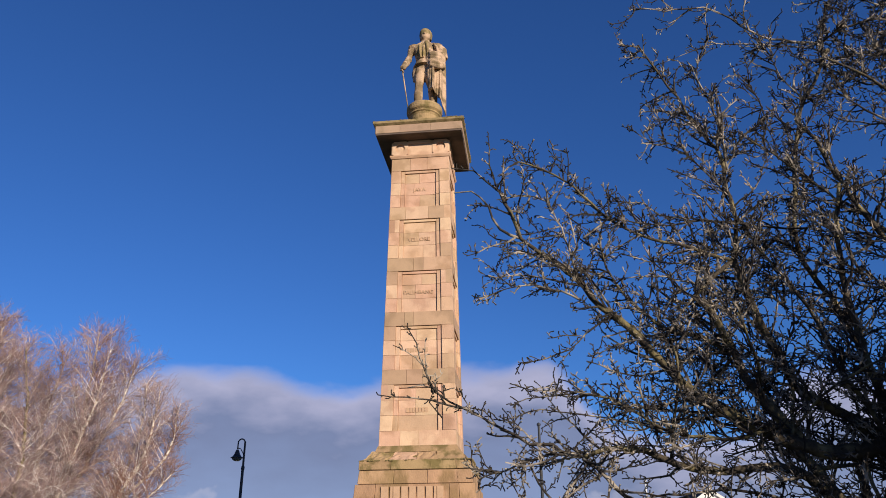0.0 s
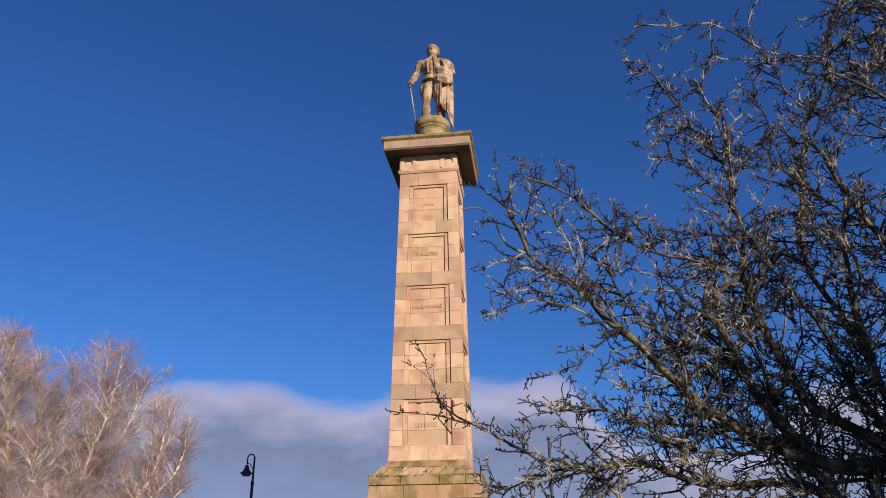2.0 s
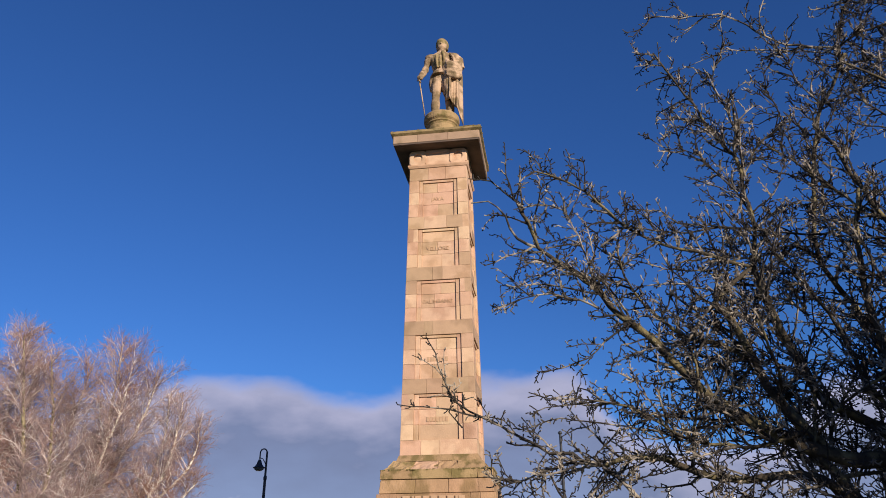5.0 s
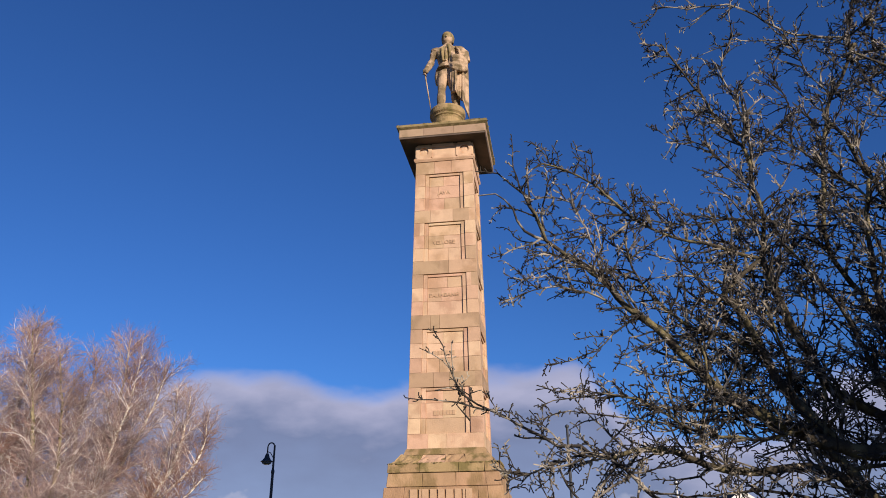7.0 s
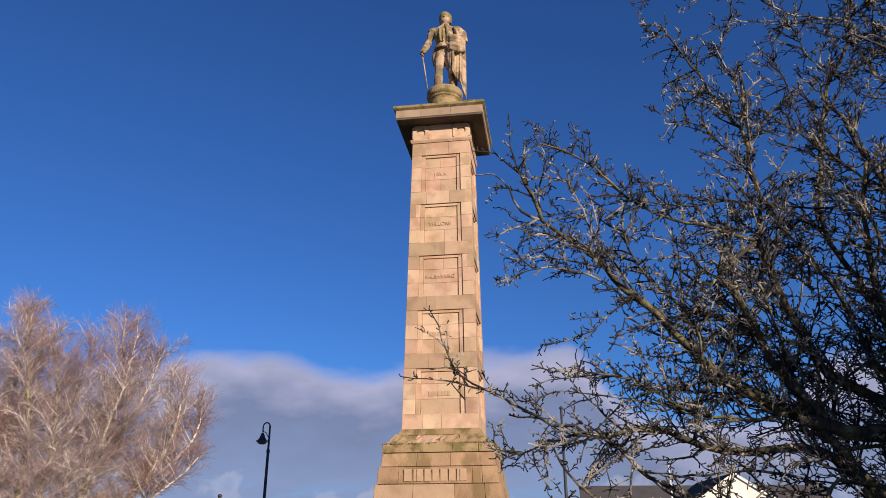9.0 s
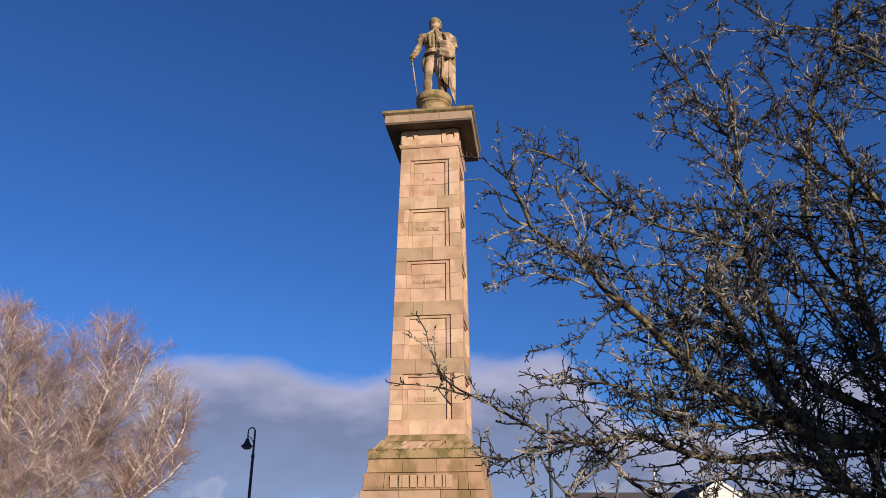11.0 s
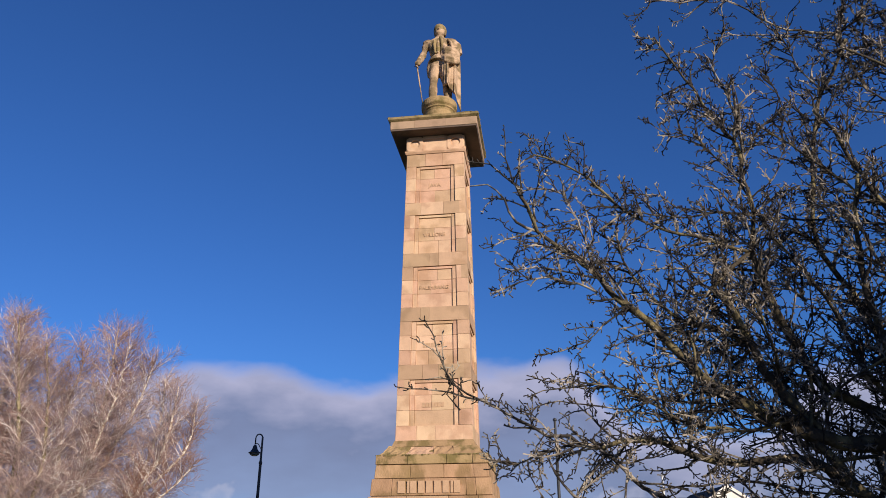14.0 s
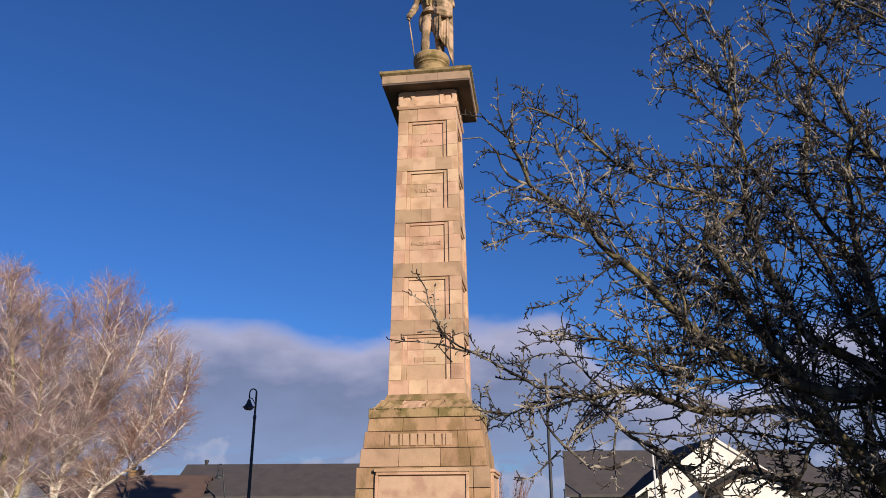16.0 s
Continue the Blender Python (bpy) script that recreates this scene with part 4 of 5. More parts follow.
BOUGHS.append(([(1.01, 5.60, 3.18), (0.94, 5.58, 3.08), (0.91, 5.56, 2.97)], 0.005, 0.004, 1.1))
BOUGHS.append(([(1.65, 5.72, 3.29), (1.46, 5.66, 3.25), (1.17, 5.60, 3.13)], 0.009, 0.004, 2.6))
BOUGHS.append(([(1.76, 5.75, 3.05), (1.44, 5.67, 2.99), (1.12, 5.60, 3.09)], 0.009, 0.004, 2.4))
BOUGHS.append(([(2.82, 5.60, 2.04), (2.65, 5.58, 2.07), (2.54, 5.55, 2.00), (2.50, 5.53, 1.88), (2.32, 5.50, 1.69)], 0.018, 0.011, 0.9))
BOUGHS.append(([(2.82, 5.60, 2.02), (2.87, 5.60, 1.87), (2.96, 5.60, 1.67)], 0.022, 0.018, 0.3))
BOUGHS.append(([(3.19, 5.90, 2.46), (3.19, 5.90, 2.20), (3.23, 5.90, 1.91), (3.31, 5.90, 1.63)], 0.03, 0.034, 0.3))
BOUGHS.append(([(1.80, 5.60, 2.26), (1.82, 5.58, 2.02), (1.76, 5.55, 1.78)], 0.007, 0.004, 1.5))
BOUGHS.append(([(2.02, 5.60, 2.27), (1.90, 5.58, 2.15), (1.85, 5.55, 1.96)], 0.007, 0.004, 1.5))
BOUGHS.append(([(2.20, 5.70, 2.37), (2.10, 5.65, 2.20), (2.09, 5.60, 2.02)], 0.007, 0.004, 1.6))
BOUGHS.append(([(2.51, 5.70, 2.33), (2.48, 5.67, 2.14), (2.39, 5.63, 1.90), (2.42, 5.60, 1.78)], 0.009, 0.004, 2.6))
BOUGHS.append(([(3.72, 6.00, 6.05), (3.71, 5.99, 6.32), (3.35, 5.97, 6.36), (3.08, 5.96, 6.44), (2.88, 5.94, 6.61), (2.63, 5.93, 6.73), (2.24, 5.91, 6.68), (1.93, 5.90, 6.70)], 0.015, 0.005, 0.7))
BOUGHS.append(([(3.01, 5.95, 6.50), (3.04, 5.95, 6.75), (3.14, 5.95, 6.98), (3.36, 5.95, 7.25)], 0.008, 0.004, 1.28))
BOUGHS.append(([(3.67, 6.00, 6.29), (3.28, 5.97, 6.30), (2.93, 5.93, 6.29), (2.49, 5.90, 6.29)], 0.008, 0.004, 1.0))
BOUGHS.append(([(2.69, 5.90, 6.28), (2.32, 5.88, 6.13), (2.01, 5.85, 5.96)], 0.004, 0.003, 0.05))
BOUGHS.append(([(3.71, 6.00, 6.33), (3.92, 5.90, 6.45), (4.35, 5.80, 6.51)], 0.011, 0.011, 2.56))
BOUGHS.append(([(5.03, 5.60, 7.76), (4.61, 5.62, 7.13), (4.42, 5.65, 6.70), (4.32, 5.67, 6.23), (4.16, 5.70, 5.84)], 0.02, 0.015, 3.04))
BOUGHS.append(([(4.42, 5.65, 6.70), (4.20, 5.67, 6.61), (4.07, 5.70, 6.82), (3.89, 5.72, 6.76), (3.72, 5.75, 6.60)], 0.012, 0.005, 2.88))
BOUGHS.append(([(4.20, 5.70, 6.56), (3.96, 5.73, 6.67), (3.83, 5.77, 6.54), (3.67, 5.80, 6.41)], 0.009, 0.004, 2.56))
BOUGHS.append(([(4.47, 5.60, 6.88), (4.28, 5.65, 7.15), (4.13, 5.70, 7.16)], 0.01, 0.005, 3.20))
BOUGHS.append(([(4.37, 5.70, 6.46), (4.07, 5.80, 6.11), (3.78, 5.90, 6.11)], 0.012, 0.008, 2.88))
BOUGHS.append(([(4.43, 5.60, 5.22), (4.32, 5.70, 5.84), (4.08, 5.80, 6.15)], 0.014, 0.009, 2.88))
BOUGHS.append(([(4.23, 5.70, 7.24), (4.22, 5.68, 7.50), (4.27, 5.67, 7.74), (4.39, 5.65, 8.04)], 0.006, 0.003, 0.16))
BOUGHS.append(([(4.46, 5.65, 7.22), (4.49, 5.62, 7.55), (4.54, 5.60, 8.11)], 0.006, 0.003, 0.16))
BOUGHS.append(([(4.55, 5.60, 7.47), (4.68, 5.60, 7.61), (5.05, 5.60, 7.80)], 0.006, 0.006, 0.64))
BOUGHS.append(([(4.32, 5.70, 7.09), (4.09, 5.70, 7.03), (3.61, 5.70, 6.99)], 0.006, 0.003, 1.12))
BOUGHS.append(([(2.90, 5.95, 3.60), (2.73, 5.92, 3.74), (2.43, 5.88, 3.73), (2.15, 5.85, 3.70)], 0.012, 0.007, 1.7))
BOUGHS.append(([(3.16, 6.10, 4.20), (2.91, 6.05, 4.29), (2.68, 6.00, 4.18), (2.42, 5.95, 4.13), (2.17, 5.90, 4.22)], 0.012, 0.006, 1.6))
BOUGHS.append(([(2.62, 5.90, 3.51), (2.46, 5.88, 3.58), (2.27, 5.87, 3.60), (2.02, 5.85, 3.50)], 0.01, 0.005, 1.6))
BOUGHS.append(([(2.58, 5.90, 4.38), (2.82, 5.97, 4.57), (3.02, 6.03, 4.69), (3.19, 6.10, 4.68)], 0.01, 0.006, 1.5))
BOUGHS.append(([(1.64, 6.00, 3.41), (1.82, 6.00, 3.31), (2.04, 6.00, 3.28), (2.25, 6.00, 3.11)], 0.012, 0.012, 1.6))


def crooked(p, d, length, seg, wander, lift, rng):
    """A zigzag path from p along d."""
    pts, n = [p.copy()], max(2, int(length / seg))
    d = d.normalized()
    for i in range(n):
        d = (d + rand_vec(rng) * wander + Vector((0, 0, lift))).normalized()
        p = p + d * (length / n)
        pts.append(p)
    return pts


def side_way(d, rng, spread):
    """A way that leaves d at about the given angle, radians."""
    d = d.normalized()
    u = d.cross(rand_vec(rng))
    while u.length < 0.1:
        u = d.cross(rand_vec(rng))
    return d.normalized() * math.cos(spread) + u.normalized() * math.sin(spread)


def twig_out(pts, rng, twigs, spurs, level, rad=None, thin=1.0):
    """Side shoots along a path; every shoot carries short knobbly spurs, closest together towards its tip."""
    n = len(pts)
    for i in range(1, n):
        p, d = pts[i], pts[i] - pts[i - 1]
        seglen = d.length
        if seglen < 1e-6:
            continue
        if level < 2:
            want = seglen * (11.0, 9.0)[level] * thin
            grow = min(1.0, max(0.4, rad[i] / 0.022)) if rad else 1.0
            for _ in range(int(want) + (rng.random() < want % 1)):
                w = side_way(d, rng, rng.uniform(0.5, 1.3))
                w = (w + Vector((-0.05, 0.16, 0.14))).normalized()
                length = rng.uniform(0.22, 0.82) if level == 0 else rng.uniform(0.06, 0.24)
                length *= grow
                q = p - d * rng.random()
                pp = crooked(q, w, length, 0.055 if level else 0.085, 0.42 if level else 0.34, 0.03, rng)
                r0 = (0.0102, 0.0062)[level] * rng.uniform(0.75, 1.3) * (0.75 + 0.5 * length)
                m = len(pp)
                twigs.add(pp, [max(0.0039, r0 * (1 - 0.6 * k / (m - 1))) for k in range(m)], 4)
                twig_out(pp, rng, twigs, spurs, level + 1)
        want = seglen * (12.0 * min(1.5, thin), 18.0, 28.0)[level] * (0.7 + 0.6 * i / n)
        for _ in range(int(want) + (rng.random() < want % 1)):
            w = (side_way(d, rng, rng.uniform(0.6, 1.4)) + Vector((0, 0, 0.22))).normalized()
            q = p - d * rng.random()
            ln = rng.uniform(0.02, 0.066)
            mid = q + w * ln * 0.5
            tip = mid + (w + rand_vec(rng) * 0.75).normalized() * ln * 0.5
            spurs.add([q, mid, tip], [0.0052, 0.0046, 0.0060], 3)


def build_hawthorn():
    heavy = [i for i, b in enumerate(BOUGHS) if b[1] >= 0.024]
    rng = random.Random(23)
    foot = Vector((3.78, 5.72, 0))
    tree = thing("hawthorn_tree", Matrix.Translation(foot), "bare dark hawthorn tree with crooked lichened branches and dense spurs", "tree")
    trunk = Tubes()
    pts = spline([foot + Vector((0, 0, -0.1)), foot + Vector((-0.08, 0, 0.5)), (3.58, 5.68, 1.1), (3.56, 5.72, 1.7), (3.54, 5.78, 2.3)], 0.12)
    trunk.add([p + rand_vec(rng) * 0.012 - foot for p in pts], [0.23 - 0.10 * i / len(pts) + (0.09 if i < 2 else 0) for i in range(len(pts))], 12)
    raw_part("trunk", trunk.v, trunk.f, BARK, tree, "thick dark furrowed trunk", True)
    twigs, spurs = Tubes(), Tubes()
    joined = []
    for ctrl, r0, r1, thick in BOUGHS:
        limb = Tubes()
        path = spline(ctrl, 0.09)
        path = [p + rand_vec(rng) * 0.010 for p in path]
        n = len(path)
        rad = [r0 + (r1 - r0) * (k / (n - 1)) ** 0.8 for k in range(n)]
        rad = [r * rng.uniform(0.9, 1.12) for r in rad]
        limb.add([p - foot for p in path], rad, 8 if r0 > 0.025 else 5)
        raw_part("branch", limb.v, limb.f, BARK if r0 > 0.015 else TWIG, tree, "", True)
        # growth is closest in the lower crown and opens out towards the top
        height = sum(p.z for p in path) / n
        thick *= 1.4 - 0.19 * min(2.5, max(0.0, height - 2.8))
        twig_out(path, rng, twigs, spurs, 0 if r0 > 0.0095 else 1, rad, thick)
    # shoots that carry the crown on behind and beyond
    def shoot(p, d, length, r):
        path = crooked(p, d, length, 0.12, 0.24, 0.03, rng)
        limb = Tubes()
        n = len(path)
        limb.add([q - foot for q in path], [r - (r - 0.007) * i / n for i in range(n)], 6)
        raw_part("branch", limb.v, limb.f, BARK, tree, "", True)
        twig_out(path, rng, twigs, spurs, 0)
    for _ in range(36):
        src = BOUGHS[rng.choice(heavy)][0]
        k = rng.randrange(1, len(src))
        p = Vector(src[k - 1]).lerp(Vector(src[k]), rng.random())
        d = (rand_vec(rng) + Vector((0.45, 0.5, 0.1))).normalized()
        if p.x < 1.7 or p.z > 3.3:
            continue
        d.x = max(d.x, -0.15)
        shoot(p, d, rng.uniform(0.5, 1.1), rng.uniform(0.012, 0.02))
    # limbs added out of view on the sunny side, to shade the crown
    for k in range(18):
        an = rng.uniform(-1.7, -0.1)
        d = Vector((math.cos(an), math.sin(an), rng.uniform(0.1, 1.5))).normalized()
        p = Vector((3.6, 5.65, 1.2 + 1.1 * rng.random()))
        d.x = max(d.x, 0.35)
        path = crooked(p, d, rng.uniform(1.8, 3.2), 0.3, 0.16, 0.05, rng)
        limb = Tubes()
        n = len(path)
        limb.add([q - foot for q in path], [0.05 - 0.035 * i / n for i in range(n)], 7)
        raw_part("branch", limb.v, limb.f, BARK, tree, "", True)
        twig_out(path, rng, twigs, spurs, 0)
        for q in path[2::2]:
            shoot(q, (d + rand_vec(rng)).normalized(), rng.uniform(0.8, 1.6), 0.018)
    for name, t in (("twig_mass", twigs), ("spur_growth", spurs)):
        v = np.array(t.v) - np.array(foot)
        ob = raw_part(name, v.tolist(), t.f, TWIG, tree, "dense fine thorny twigs")
        ob["kind"] = "stuff"


# ---- birches ----
def birch_crown(rng, stems, fine, pale, spread):
    """Slender branches that rise and then arch outward, with hair-fine twigs in all directions."""
    for path in stems:
        zmax, n = path[-1].z, len(path)
        for i in range(2, n):
            p, f = path[i], path[i].z / zmax
            if f < 0.22:
                continue
            for _ in range(4):
                an = rng.uniform(0, 2 * math.pi)
                up = rng.uniform(0.45, 1.2) + 0.75 * f
                d = Vector((math.cos(an), math.sin(an), up)).normalized()
                length = spread * (rng.uniform(0.9, 2.9) * max(0.0, 1 - f) ** 0.6 + rng.uniform(0.4, 0.95))
                b = crooked(p.lerp(path[i - 1], rng.random()), d, length, 0.22, 0.2, -0.05, rng)
                m = len(b)
                (pale if rng.random() < 0.85 - 0.5 * f else fine).add(b, [max(0.005, 0.016 * (1 - k / m) * (0.6 + length / 4)) for k in range(m)], 3)
                for k in range(1, m):
                    q, q0 = b[k], b[k - 1]
                    for _ in range(5):
                        w = (side_way(q - q0, rng, rng.uniform(0.35, 1.15)) + Vector((0.10, 0, 0.16))).normalized()
                        tw = crooked(q0.lerp(q, rng.random()), w, rng.uniform(0.2, 0.6) * (1.1 - 0.4 * k / m), 0.12, 0.26, -0.02, rng)
                        c = len(tw)
                        (pale if rng.random() < 0.55 - 0.42 * f else fine).add(tw, [0.0048 - 0.002 * x / c for x in range(c)], 3)
                        for t in tw[1:]:
                            w2 = (w + rand_vec(rng) * 0.9).normalized()
                            e = t + w2 * rng.uniform(0.10, 0.28)
                            fine.add([t, e], [0.0042, 0.0026], 3)


def build_birch(seed, x, y, stems_at, spread, bark, label):
    """stems_at: for each stem its way-points beside the foot, and the radius at the foot."""
    rng = random.Random(seed)
    tree = thing("birch_tree", Matrix.Translation((x, y, 0)), label, "tree", "birches beside the square")
    stems = []
    for ctrl, r in stems_at:
        path = [p + rand_vec(rng) * 0.025 for p in spline(ctrl, 0.33)]
        n = len(path)
        t = Tubes()
        t.add(path, [r * 0.95 * (1 - k / n) ** 0.9 + 0.013 for k in range(n)], 7)
        raw_part("trunk", t.v, t.f, bark, tree, "slender birch stem", True)
        stems.append(path)
    fine, pale = Tubes(), Tubes()
    birch_crown(rng, stems, fine, pale, spread)
    for name, t, mat in (("twig_mass", fine, BIRCH_TWIG), ("branch_mass", pale, BIRCH_PALE)):
        ob = raw_part(name, t.v, t.f, mat, tree, "fine bare purple-brown twigs" if mat is BIRCH_TWIG else "pale sunlit branches")
        ob["kind"] = "stuff"


build_hawthorn()
build_birch(1, -14.5, 25.5, [([(0, 0, -0.1), (-0.1, 0, 2.4), (-0.25, 0.1, 5.0), (-0.7, 0, 7.6), (-1.1, 0, 9.6)], .13),
                             ([(0.1, 0.1, -0.1), (0.35, 0.2, 2.4), (0.5, 0.4, 4.6), (0.3, 0.4, 6.8), (-0.2, 0.4, 8.9)], .11),
                             ([(-0.2, 0, -0.1), (-1.0, 0.2, 2.6), (-2.0, 0.2, 5.6), (-2.6, 0.1, 8.9)], .11)], 0.95, OLIVE_BARK,
            "bare reddish birch with olive-stained stems at the edge of the square")
build_birch(2, -13.8, 27.0, [([(0, 0, -0.1), (0.3, 0, 2.4), (0.9, 0, 5.2), (1.1, 0, 7.4), (1.12, 0, 9.7)], .13),
                             ([(0.5, 0, 2.9), (1.2, 0.2, 4.6), (2.1, 0.3, 6.8), (2.55, 0.3, 8.5)], .07),
                             ([(0.2, 0, 1.9), (0.1, -0.4, 4.0), (0.0, -0.6, 6.2), (0.35, -0.5, 8.7)], .08),
                             ([(0.6, 0, 3.3), (1.1, -0.3, 5.2), (1.6, -0.4, 7.0), (1.85, -0.4, 8.9)], .06)], 1.0, BIRCH,
            "bare white-stemmed birch leaning over, tallest of the group")
build_birch(3, -13.0, 27.5, [([(0, 0, -0.1), (0.55, 0, 2.4), (1.1, 0, 3.2), (1.9, 0, 4.2), (2.5, 0, 5.6), (2.7, 0, 7.6)], .11),
                             ([(1.2, 0, 3.3), (2.3, 0.2, 4.3), (3.3, 0.1, 5.5), (3.4, 0.1, 6.9)], .055),
                             ([(0.4, 0, 2.1), (1.6, -0.3, 2.9), (2.8, -0.4, 3.7), (3.7, -0.4, 4.7)], .05),
                             ([(1.1, 0, 3.2), (1.7, 0.4, 4.8), (2.0, 0.5, 6.4), (2.0, 0.5, 8.0)], .05)], 0.72, BIRCH,
            "low spreading bare birch with pale sunlit twigs")
build_birch(5, -17.6, 27.5, [([(0, 0, -0.1), (0.3, 0, 3.0), (0.6, 0.2, 6.5), (0.8, 0.3, 10.3)], .13), ([(0.1, 0, 0.5), (0.9, 0, 3.5), (1.3, 0, 6.0), (1.5, 0, 9.0)], .09)], 1.0, BIRCH,
            "bare birch with rusty brown crown")


# ---- houses ----
def quad_prism(bm, pts, thick):
    """A sheet through the points with thickness downward."""
    lo = [bm.verts.new((x, y, z - thick)) for x, y, z in pts]
    hi = [bm.verts.new(p) for p in pts]
    n = len(pts)
    bm.faces.new(hi)
    bm.faces.new(lo[::-1])
    for i in range(n):
        j = (i + 1) % n
        bm.faces.new((lo[i], lo[j], hi[j], hi[i]))


def build_hipped_house():
    x0, x1, yr, zr, ze = -16.85, 1.2, 50.0, 4.55, 2.5
    h = thing("bungalow", Matrix.Translation((-8, yr, 0)), "low white bungalow under a broad grey hipped roof", "house")
    o = Vector((-8, yr, 0))
    bm = bmesh.new()
    box(bm, x0 + 0.7 - o.x, x1 + 0.7 - o.x, -4.0, 4.0, 0, ze - 0.05)
    part("wall", bm, PLASTER, h)
    e = 4.5
    for pts in ([(x0 + 0.4, -e, ze), (x1 + 1.2, -e, ze), (x1, 0, zr), (x0, 0, zr)], [(x1 + 1.2, e, ze), (x0 - 0.4, e, ze), (x0, 0, zr), (x1, 0, zr)],
                [(x0 - 0.4, e, ze), (x0 + 0.4, -e, ze), (x0, 0, zr)], [(x1 + 1.2, -e, ze), (x1 + 1.2, e, ze), (x1, 0, zr)]):
        bm = bmesh.new()
        quad_prism(bm, [(x - o.x, y, z) for x, y, z in pts], 0.12)
        part("roof", bm, SLATE, h)
    bm = bmesh.new()
    lathe(bm, [(0.11, zr - 0.1), (0.11, zr + 0.12), (0.15, zr + 0.14), (0.14, zr + 0.24), (0.06, zr + 0.28)], 10, -15.6 - o.x, 0)
    part("roof_vent", bm, FASCIA, h)


def build_gabled_house():
    h = thing("gabled_house", Matrix.Translation((16, 50, 0)), "white plastered house with grey tiled roof and a projecting gable", "house")
    ox, oy = 16.0, 50.0
    bm = bmesh.new()
    hexa(bm, *[[(6.95 - ox, -4, z), (22 - ox, -4, z), (22 - ox, 4, z), (8.6 - ox, 4, z)] for z in (0, 2.55)])
    part("wall", bm, PLASTER, h)
    for s in (-1, 1):
        bm = bmesh.new()
        quad_prism(bm, [(7.5 + 0.85 * s - ox, 4.6 * s, 2.5), (22.3 - ox, 4.6 * s, 2.5), (22.4 - ox, 0, 5.27), (7.25 - ox, 0, 5.27)][::-s], 0.14)
        part("roof", bm, SLATE, h)
    for x in (8.7, 21.9):
        bm = bmesh.new()
        hexa(bm, [(x - ox - .1, -4, 2.55), (x - ox + .1, -4, 2.55), (x - ox + .1, 4, 2.55), (x - ox - .1, 4, 2.55)],
             [(x - ox - .1, -0.2, 4.9), (x - ox + .1, -0.2, 4.9), (x - ox + .1, 0.2, 4.9), (x - ox - .1, 0.2, 4.9)])
        part("gable_end", bm, PLASTER, h)
    # projecting wing
    ax, az, yf = 14.65, 5.42, 43.0
    run, drop = 4.6, 3.0
    bm = bmesh.new()
    v = [(ax - 3.9, 0), (ax + 3.9, 0), (ax + 3.9, az - 2.62), (ax, az - 0.06), (ax - 3.9, az - 2.62)]
    f = [bm.verts.new((x - ox, yf - oy, z)) for x, z in v]
    b = [bm.verts.new((x - ox, -2.0, z)) for x, z in v]
    bm.faces.new(f)
    bm.faces.new(b[::-1])
    for i in range(5):
        j = (i + 1) % 5
        bm.faces.new((f[j], f[i], b[i], b[j]))
    part("gable_wall", bm, PLASTER, h, "bright white gable wall")
    # wing roof: shade of the slope turned from the sun put into the tile colour
    for s in (-1, 1):
        bm = bmesh.new()
        quad_prism(bm, [(ax - ox, yf - oy - 0.06, az), (ax - ox, 0, az), (ax - ox + s * run, 0, az - drop), (ax - ox + s * run, yf - oy - 0.06, az - drop)][::s], 0.12)
        part("roof", bm, WING_TILE, h)
        bm = bmesh.new()
        y = yf - oy - 0.07
        hexa(bm, [(ax - ox, y - .03, az - .15), (ax - ox + s * run, y - .03, az - drop - .15), (ax - ox + s * run, y, az - drop - .15), (ax - ox, y, az - .15)],
             [(ax - ox, y - .03, az + .03), (ax - ox + s * run, y - .03, az - drop + .03), (ax - ox + s * run, y, az - drop + .03), (ax - ox, y, az + .03)])
        part("bargeboard", bm, PLASTER, h)


    # lower wing beyond, and a small gabled porch before the wing
    bm = bmesh.new()
    box(bm, 22.01 - ox, 33 - ox, -3.2, 3.2, 0, 2.4)
    part("wing_wall", bm, PLASTER, h)
    for s in (-1, 1):
        bm = bmesh.new()
        quad_prism(bm, [(22.0 - ox, 3.7 * s, 2.3), (33.3 - ox, 3.7 * s, 2.3), (33.4 - ox, 0, 4.19), (22.0 - ox, 0, 4.19)][::-s], 0.14)
        part("wing_roof", bm, SLATE, h)
    px, pz, py = 15.85, 3.84, 41.0
    bm = bmesh.new()
    v = [(px - 1.7, 0), (px + 1.7, 0), (px + 1.7, pz - 1.02), (px, pz - 0.14), (px - 1.7, pz - 1.02)]
    f = [bm.verts.new((x - ox, py - oy, z)) for x, z in v]
    b = [bm.verts.new((x - ox, 43.05 - oy, z)) for x, z in v]
    bm.faces.new(f)
    bm.faces.new(b[::-1])
    for i in range(5):
        j = (i + 1) % 5
        bm.faces.new((f[j], f[i], b[i], b[j]))
    part("porch_wall", bm, PLASTER, h, "white porch wall")
    for s in (-1, 1):
        bm = bmesh.new()
        quad_prism(bm, [(px - ox, py - oy - 0.3, pz), (px - ox, 43.04 - oy, pz), (px - ox + s * 2.35, 43.04 - oy, pz - 1.19), (px - ox + s * 2.35, py - oy - 0.3, pz - 1.19)][::s], 0.22)
        part("porch_roof", bm, WING_TILE, h, "dark tiled porch roof")


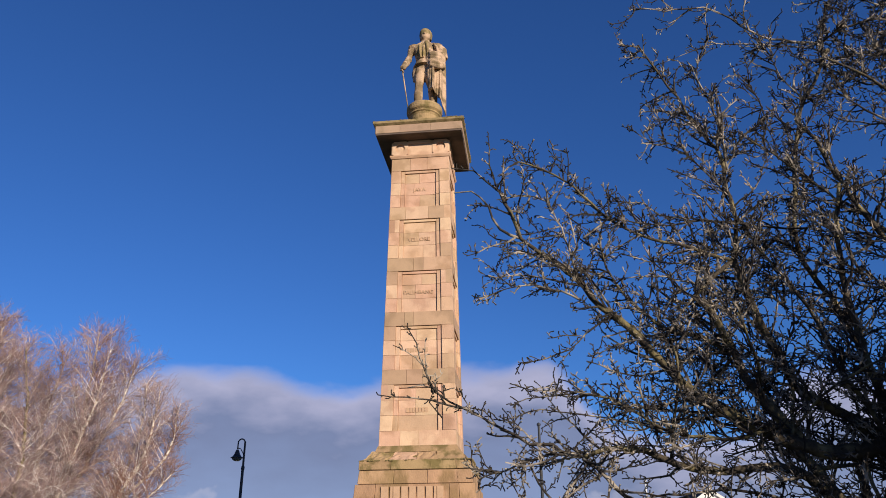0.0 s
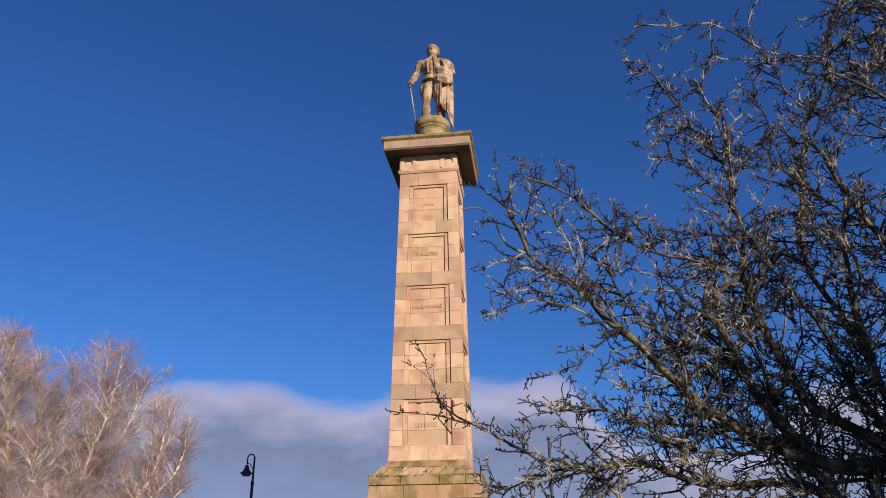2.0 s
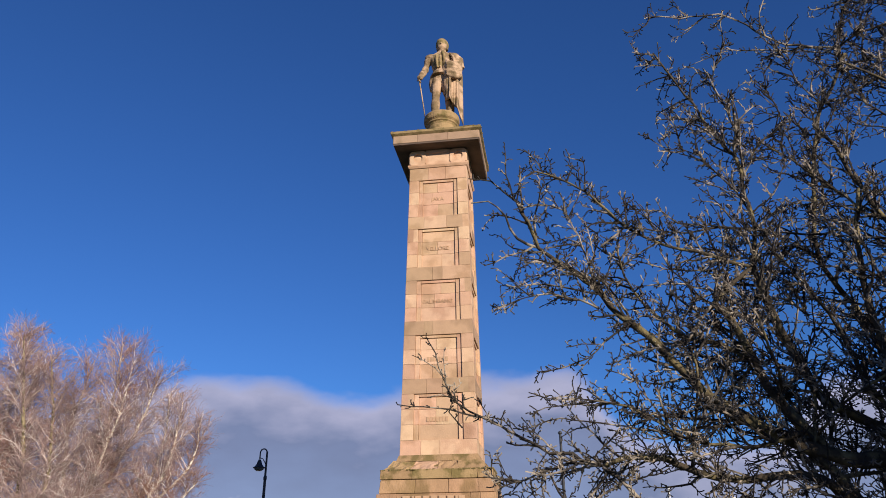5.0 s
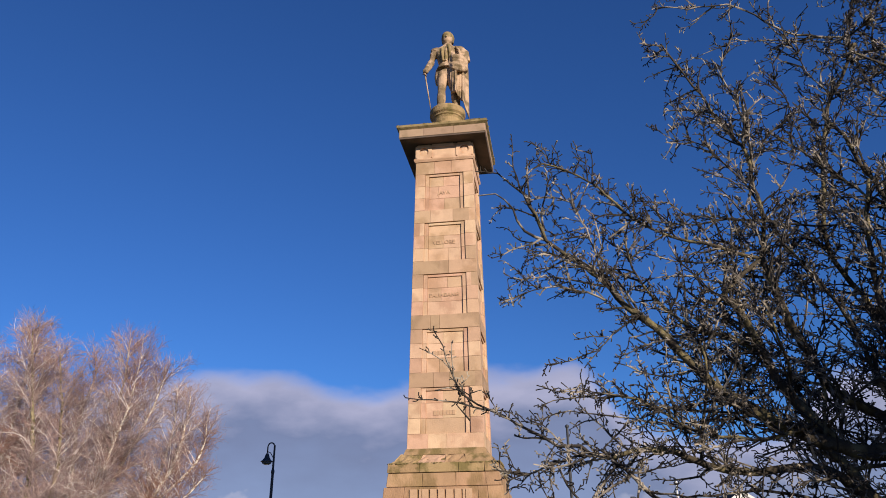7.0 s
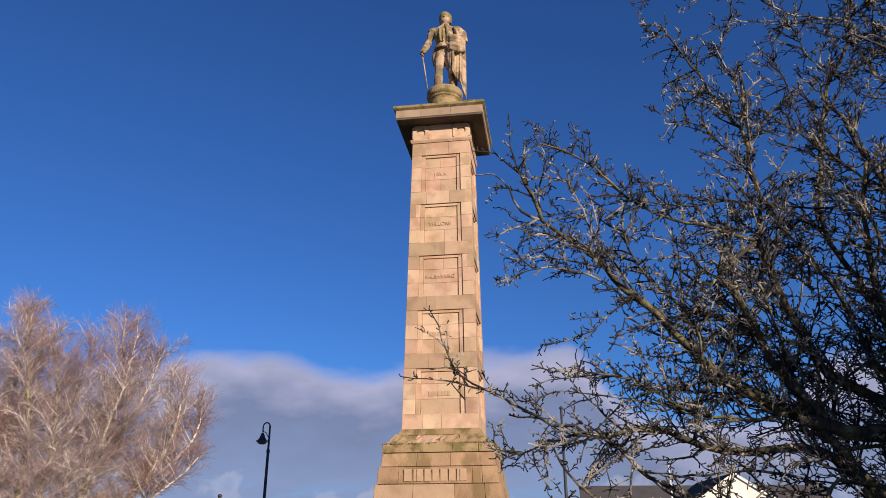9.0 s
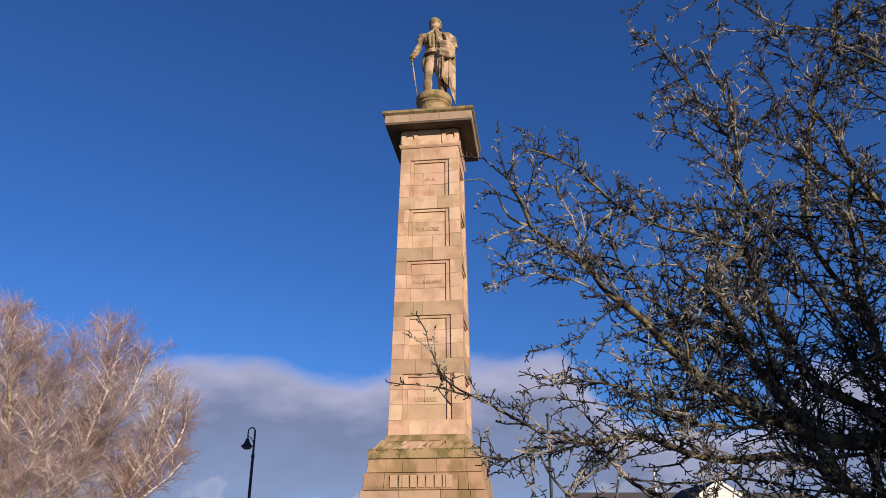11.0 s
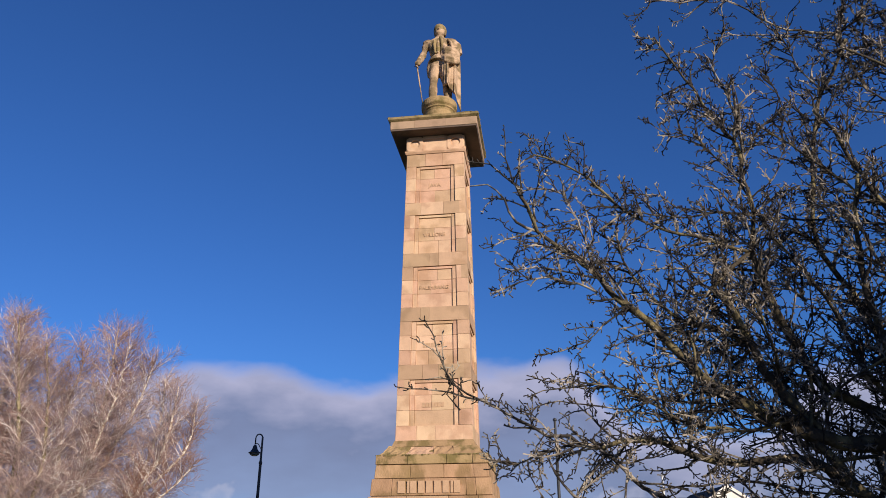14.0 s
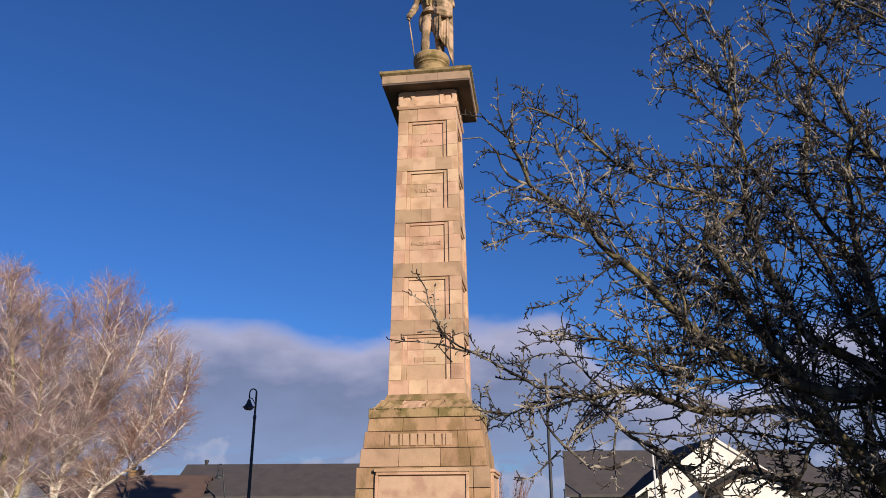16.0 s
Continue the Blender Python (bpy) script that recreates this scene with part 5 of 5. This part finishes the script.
def build_left_house():
    h = thing("brown_roofed_house", pose(-23, 46, 0, 0, 0, 8), "low house with brown tiled roof and a white gable, behind birches", "house")
    bm = bmesh.new()
    box(bm, -4, 8.5, -3.5, 3.5, 0, 2.4)
    part("wall", bm, PLASTER, h)
    for s in (-1, 1):
        bm = bmesh.new()
        quad_prism(bm, [(-4.2, 4 * s, 2.3), (8.8, 4 * s, 2.3), (8.8, 0, 3.75), (-4.2, 0, 3.75)][::-s], 0.14)
        part("roof", bm, BROWN_TILE, h)
    bm = bmesh.new()
    v = [(-1.8, 0), (1.8, 0), (1.8, 2.05), (0, 3.6), (-1.8, 2.05)]
    f = [bm.verts.new((x, -5.0, z)) for x, z in v]
    b = [bm.verts.new((x, 0, z)) for x, z in v]
    bm.faces.new(f)
    bm.faces.new(b[::-1])
    for i in range(5):
        j = (i + 1) % 5
        bm.faces.new((f[j], f[i], b[i], b[j]))
    part("gable_wall", bm, PLASTER, h, "white gable wall")
    for s in (-1, 1):
        bm = bmesh.new()
        quad_prism(bm, [(0, -5.1, 3.74), (0, 0, 3.74), (s * 2.2, 0, 1.85), (s * 2.2, -5.1, 1.85)][::s], 0.12)
        part("roof", bm, BROWN_TILE, h)
    for x, top in ((1.5, 4.5), (4.35, 4.05)):
        bm = bmesh.new()
        box(bm, x - 0.36, x + 0.36, -0.3, 0.3, 3.0, top - 0.16)
        bevelled(bm, 0.01)
        stack = part("chimney", bm, OCHRE_BRICK, h, "ochre brick chimney stack")
        bm = bmesh.new()
        box(bm, x - 0.42, x + 0.42, -0.36, 0.36, top - 0.158, top)
        bevelled(bm, 0.02)
        part("chimney_cap", bm, OCHRE_BRICK, stack)
        for dx in (-0.17, 0.17):
            bm = bmesh.new()
            lathe(bm, [(0.11, top - 0.01), (0.09, top + 0.16), (0.11, top + 0.18), (0.10, top + 0.2)], 10, x + dx, 0)
            part("chimney_pot", bm, OCHRE_BRICK, stack)


# ---- lamps and poles ----
def build_lamp(x, y, height, side, lean, label):
    """A black heritage street lamp: fluted base, tapering post, swan-neck bracket, hanging lantern."""
    lamp = thing("street_lamp", pose(x, y, 0, 0, lean, 0), label, "street lamp", "street lamps round the square")
    bm = bmesh.new()
    lathe(bm, [(0.16, 0), (0.16, 0.5), (0.13, 0.56), (0.11, 1.0), (0.085, 1.1), (0.066, 1.2), (0.052, height - 1.2), (0.066, height - 1.15), (0.066, height - 1.08), (0.042, height - 1.02),
               (0.036, height - 0.15)], 14)
    part("post", bm, IRON, lamp)
    t = Tubes()
    pts = [(0, 0, height - 0.2)] + [(side * 0.13 * (1 - math.cos(k * math.pi / 8)), 0, height - 0.2 + 0.15 * math.sin(k * math.pi / 8)) for k in range(1, 9)] + [(side * 0.26, 0, height - 0.42)]
    t.add([Vector(p) for p in pts], [0.026] * len(pts), 8)
    raw_part("bracket", t.v, t.f, IRON, lamp, "", True)
    t = Tubes()
    t.add([Vector((0, 0, height - 0.65)), Vector((side * 0.14, 0, height - 0.42)), Vector((side * 0.25, 0, height - 0.38))], [0.018] * 3, 6)
    raw_part("scroll_stay", t.v, t.f, IRON, lamp, "", True)
    cx = side * 0.26
    bm = bmesh.new()
    lathe(bm, [(0.04, height - 0.44), (0.07, height - 0.50), (0.09, height - 0.56), (0.10, height - 0.60), (0.17, height - 0.70), (0.23, height - 0.73), (0.23, height - 0.755)], 18, cx)
    hood = part("lantern_hood", bm, IRON, lamp, "black bell-shaped lantern hood")
    bm = bmesh.new()
    lathe(bm, [(0.19, height - 0.756), (0.17, height - 0.81), (0.09, height - 0.86)], 16, cx)
    part("lantern_bowl", bm, GLASS, hood)


def build_pole(x, y, height, r, mat, name, label, category):
    p = thing(name, Matrix.Translation((x, y, 0)), label, category)
    bm = bmesh.new()
    lathe(bm, [(r * 1.8, 0), (r * 1.8, 0.25), (r * 1.15, 0.3), (r, height * 0.6), (r * 0.8, height)], 12)
    part("pole", bm, mat, p)
    bm = bmesh.new()
    lathe(bm, [(r * 0.85, height), (r * 1.4, height + 0.03), (r * 1.2, height + 0.09), (r * 0.3, height + 0.13)], 12)
    part("pole_cap", bm, mat, p)


def build_bush(x, y, h, w, seed):
    rng = random.Random(seed)
    b = thing("bare_shrub", Matrix.Translation((x, y, 0)), "bare upright winter shrub with fine pale twigs", "shrub")
    stem, tw = Tubes(), Tubes()
    for _ in range(26):
        d = Vector((rng.uniform(-1, 1) * w / h, rng.uniform(-1, 1) * w / h, 1)).normalized()
        path = crooked(Vector((rng.uniform(-.2, .2), rng.uniform(-.2, .2), -0.05)), d, h * rng.uniform(0.75, 1.05), 0.3, 0.10, 0.02, rng)
        n = len(path)
        stem.add(path, [0.03 * (1 - k / n) + 0.008 for k in range(n)], 4)
        for q in path[2:]:
            for _ in range(6):
                p2 = crooked(q, side_way(d, rng, rng.uniform(0.3, 0.8)) + Vector((0, 0, 0.4)), rng.uniform(0.25, 0.7), 0.2, 0.15, 0.02, rng)
                tw.add(p2, [0.008 - 0.004 * k / len(p2) for k in range(len(p2))], 3)
    raw_part("stem_mass", stem.v, stem.f, BIRCH_TWIG, b)["kind"] = "stuff"
    raw_part("twig_mass", tw.v, tw.f, BIRCH_TWIG, b)["kind"] = "stuff"


build_hipped_house()
build_gabled_house()
build_left_house()
build_lamp(-7.40, 29.05, 6.15, -1, 0, "tall black street lamp with swan-neck bracket and bell lantern")
build_lamp(-12.12, 44.1, 4.35, -1, -10.0, "smaller black street lamp leaning before the grey roof")
build_lamp(-17.6, 42.6, 4.7, 1, 0.5, "black street lamp half hidden behind the birches")
build_pole(3.82, 29.75, 6.65, 0.06, IRON, "lamp_post", "slim black post standing behind the hawthorn", "post")
build_pole(6.1, 42.0, 2.6, 0.05, IRON, "bollard_post", "short dark steel post beside the grey roof", "post")
build_pole(10.57, 40.6, 5.6, 0.06, GREY_STEEL, "flagpole", "slim white flagpole before the gabled house", "flagpole")
build_bush(3.0, 42.5, 3.3, 1.7, 3)
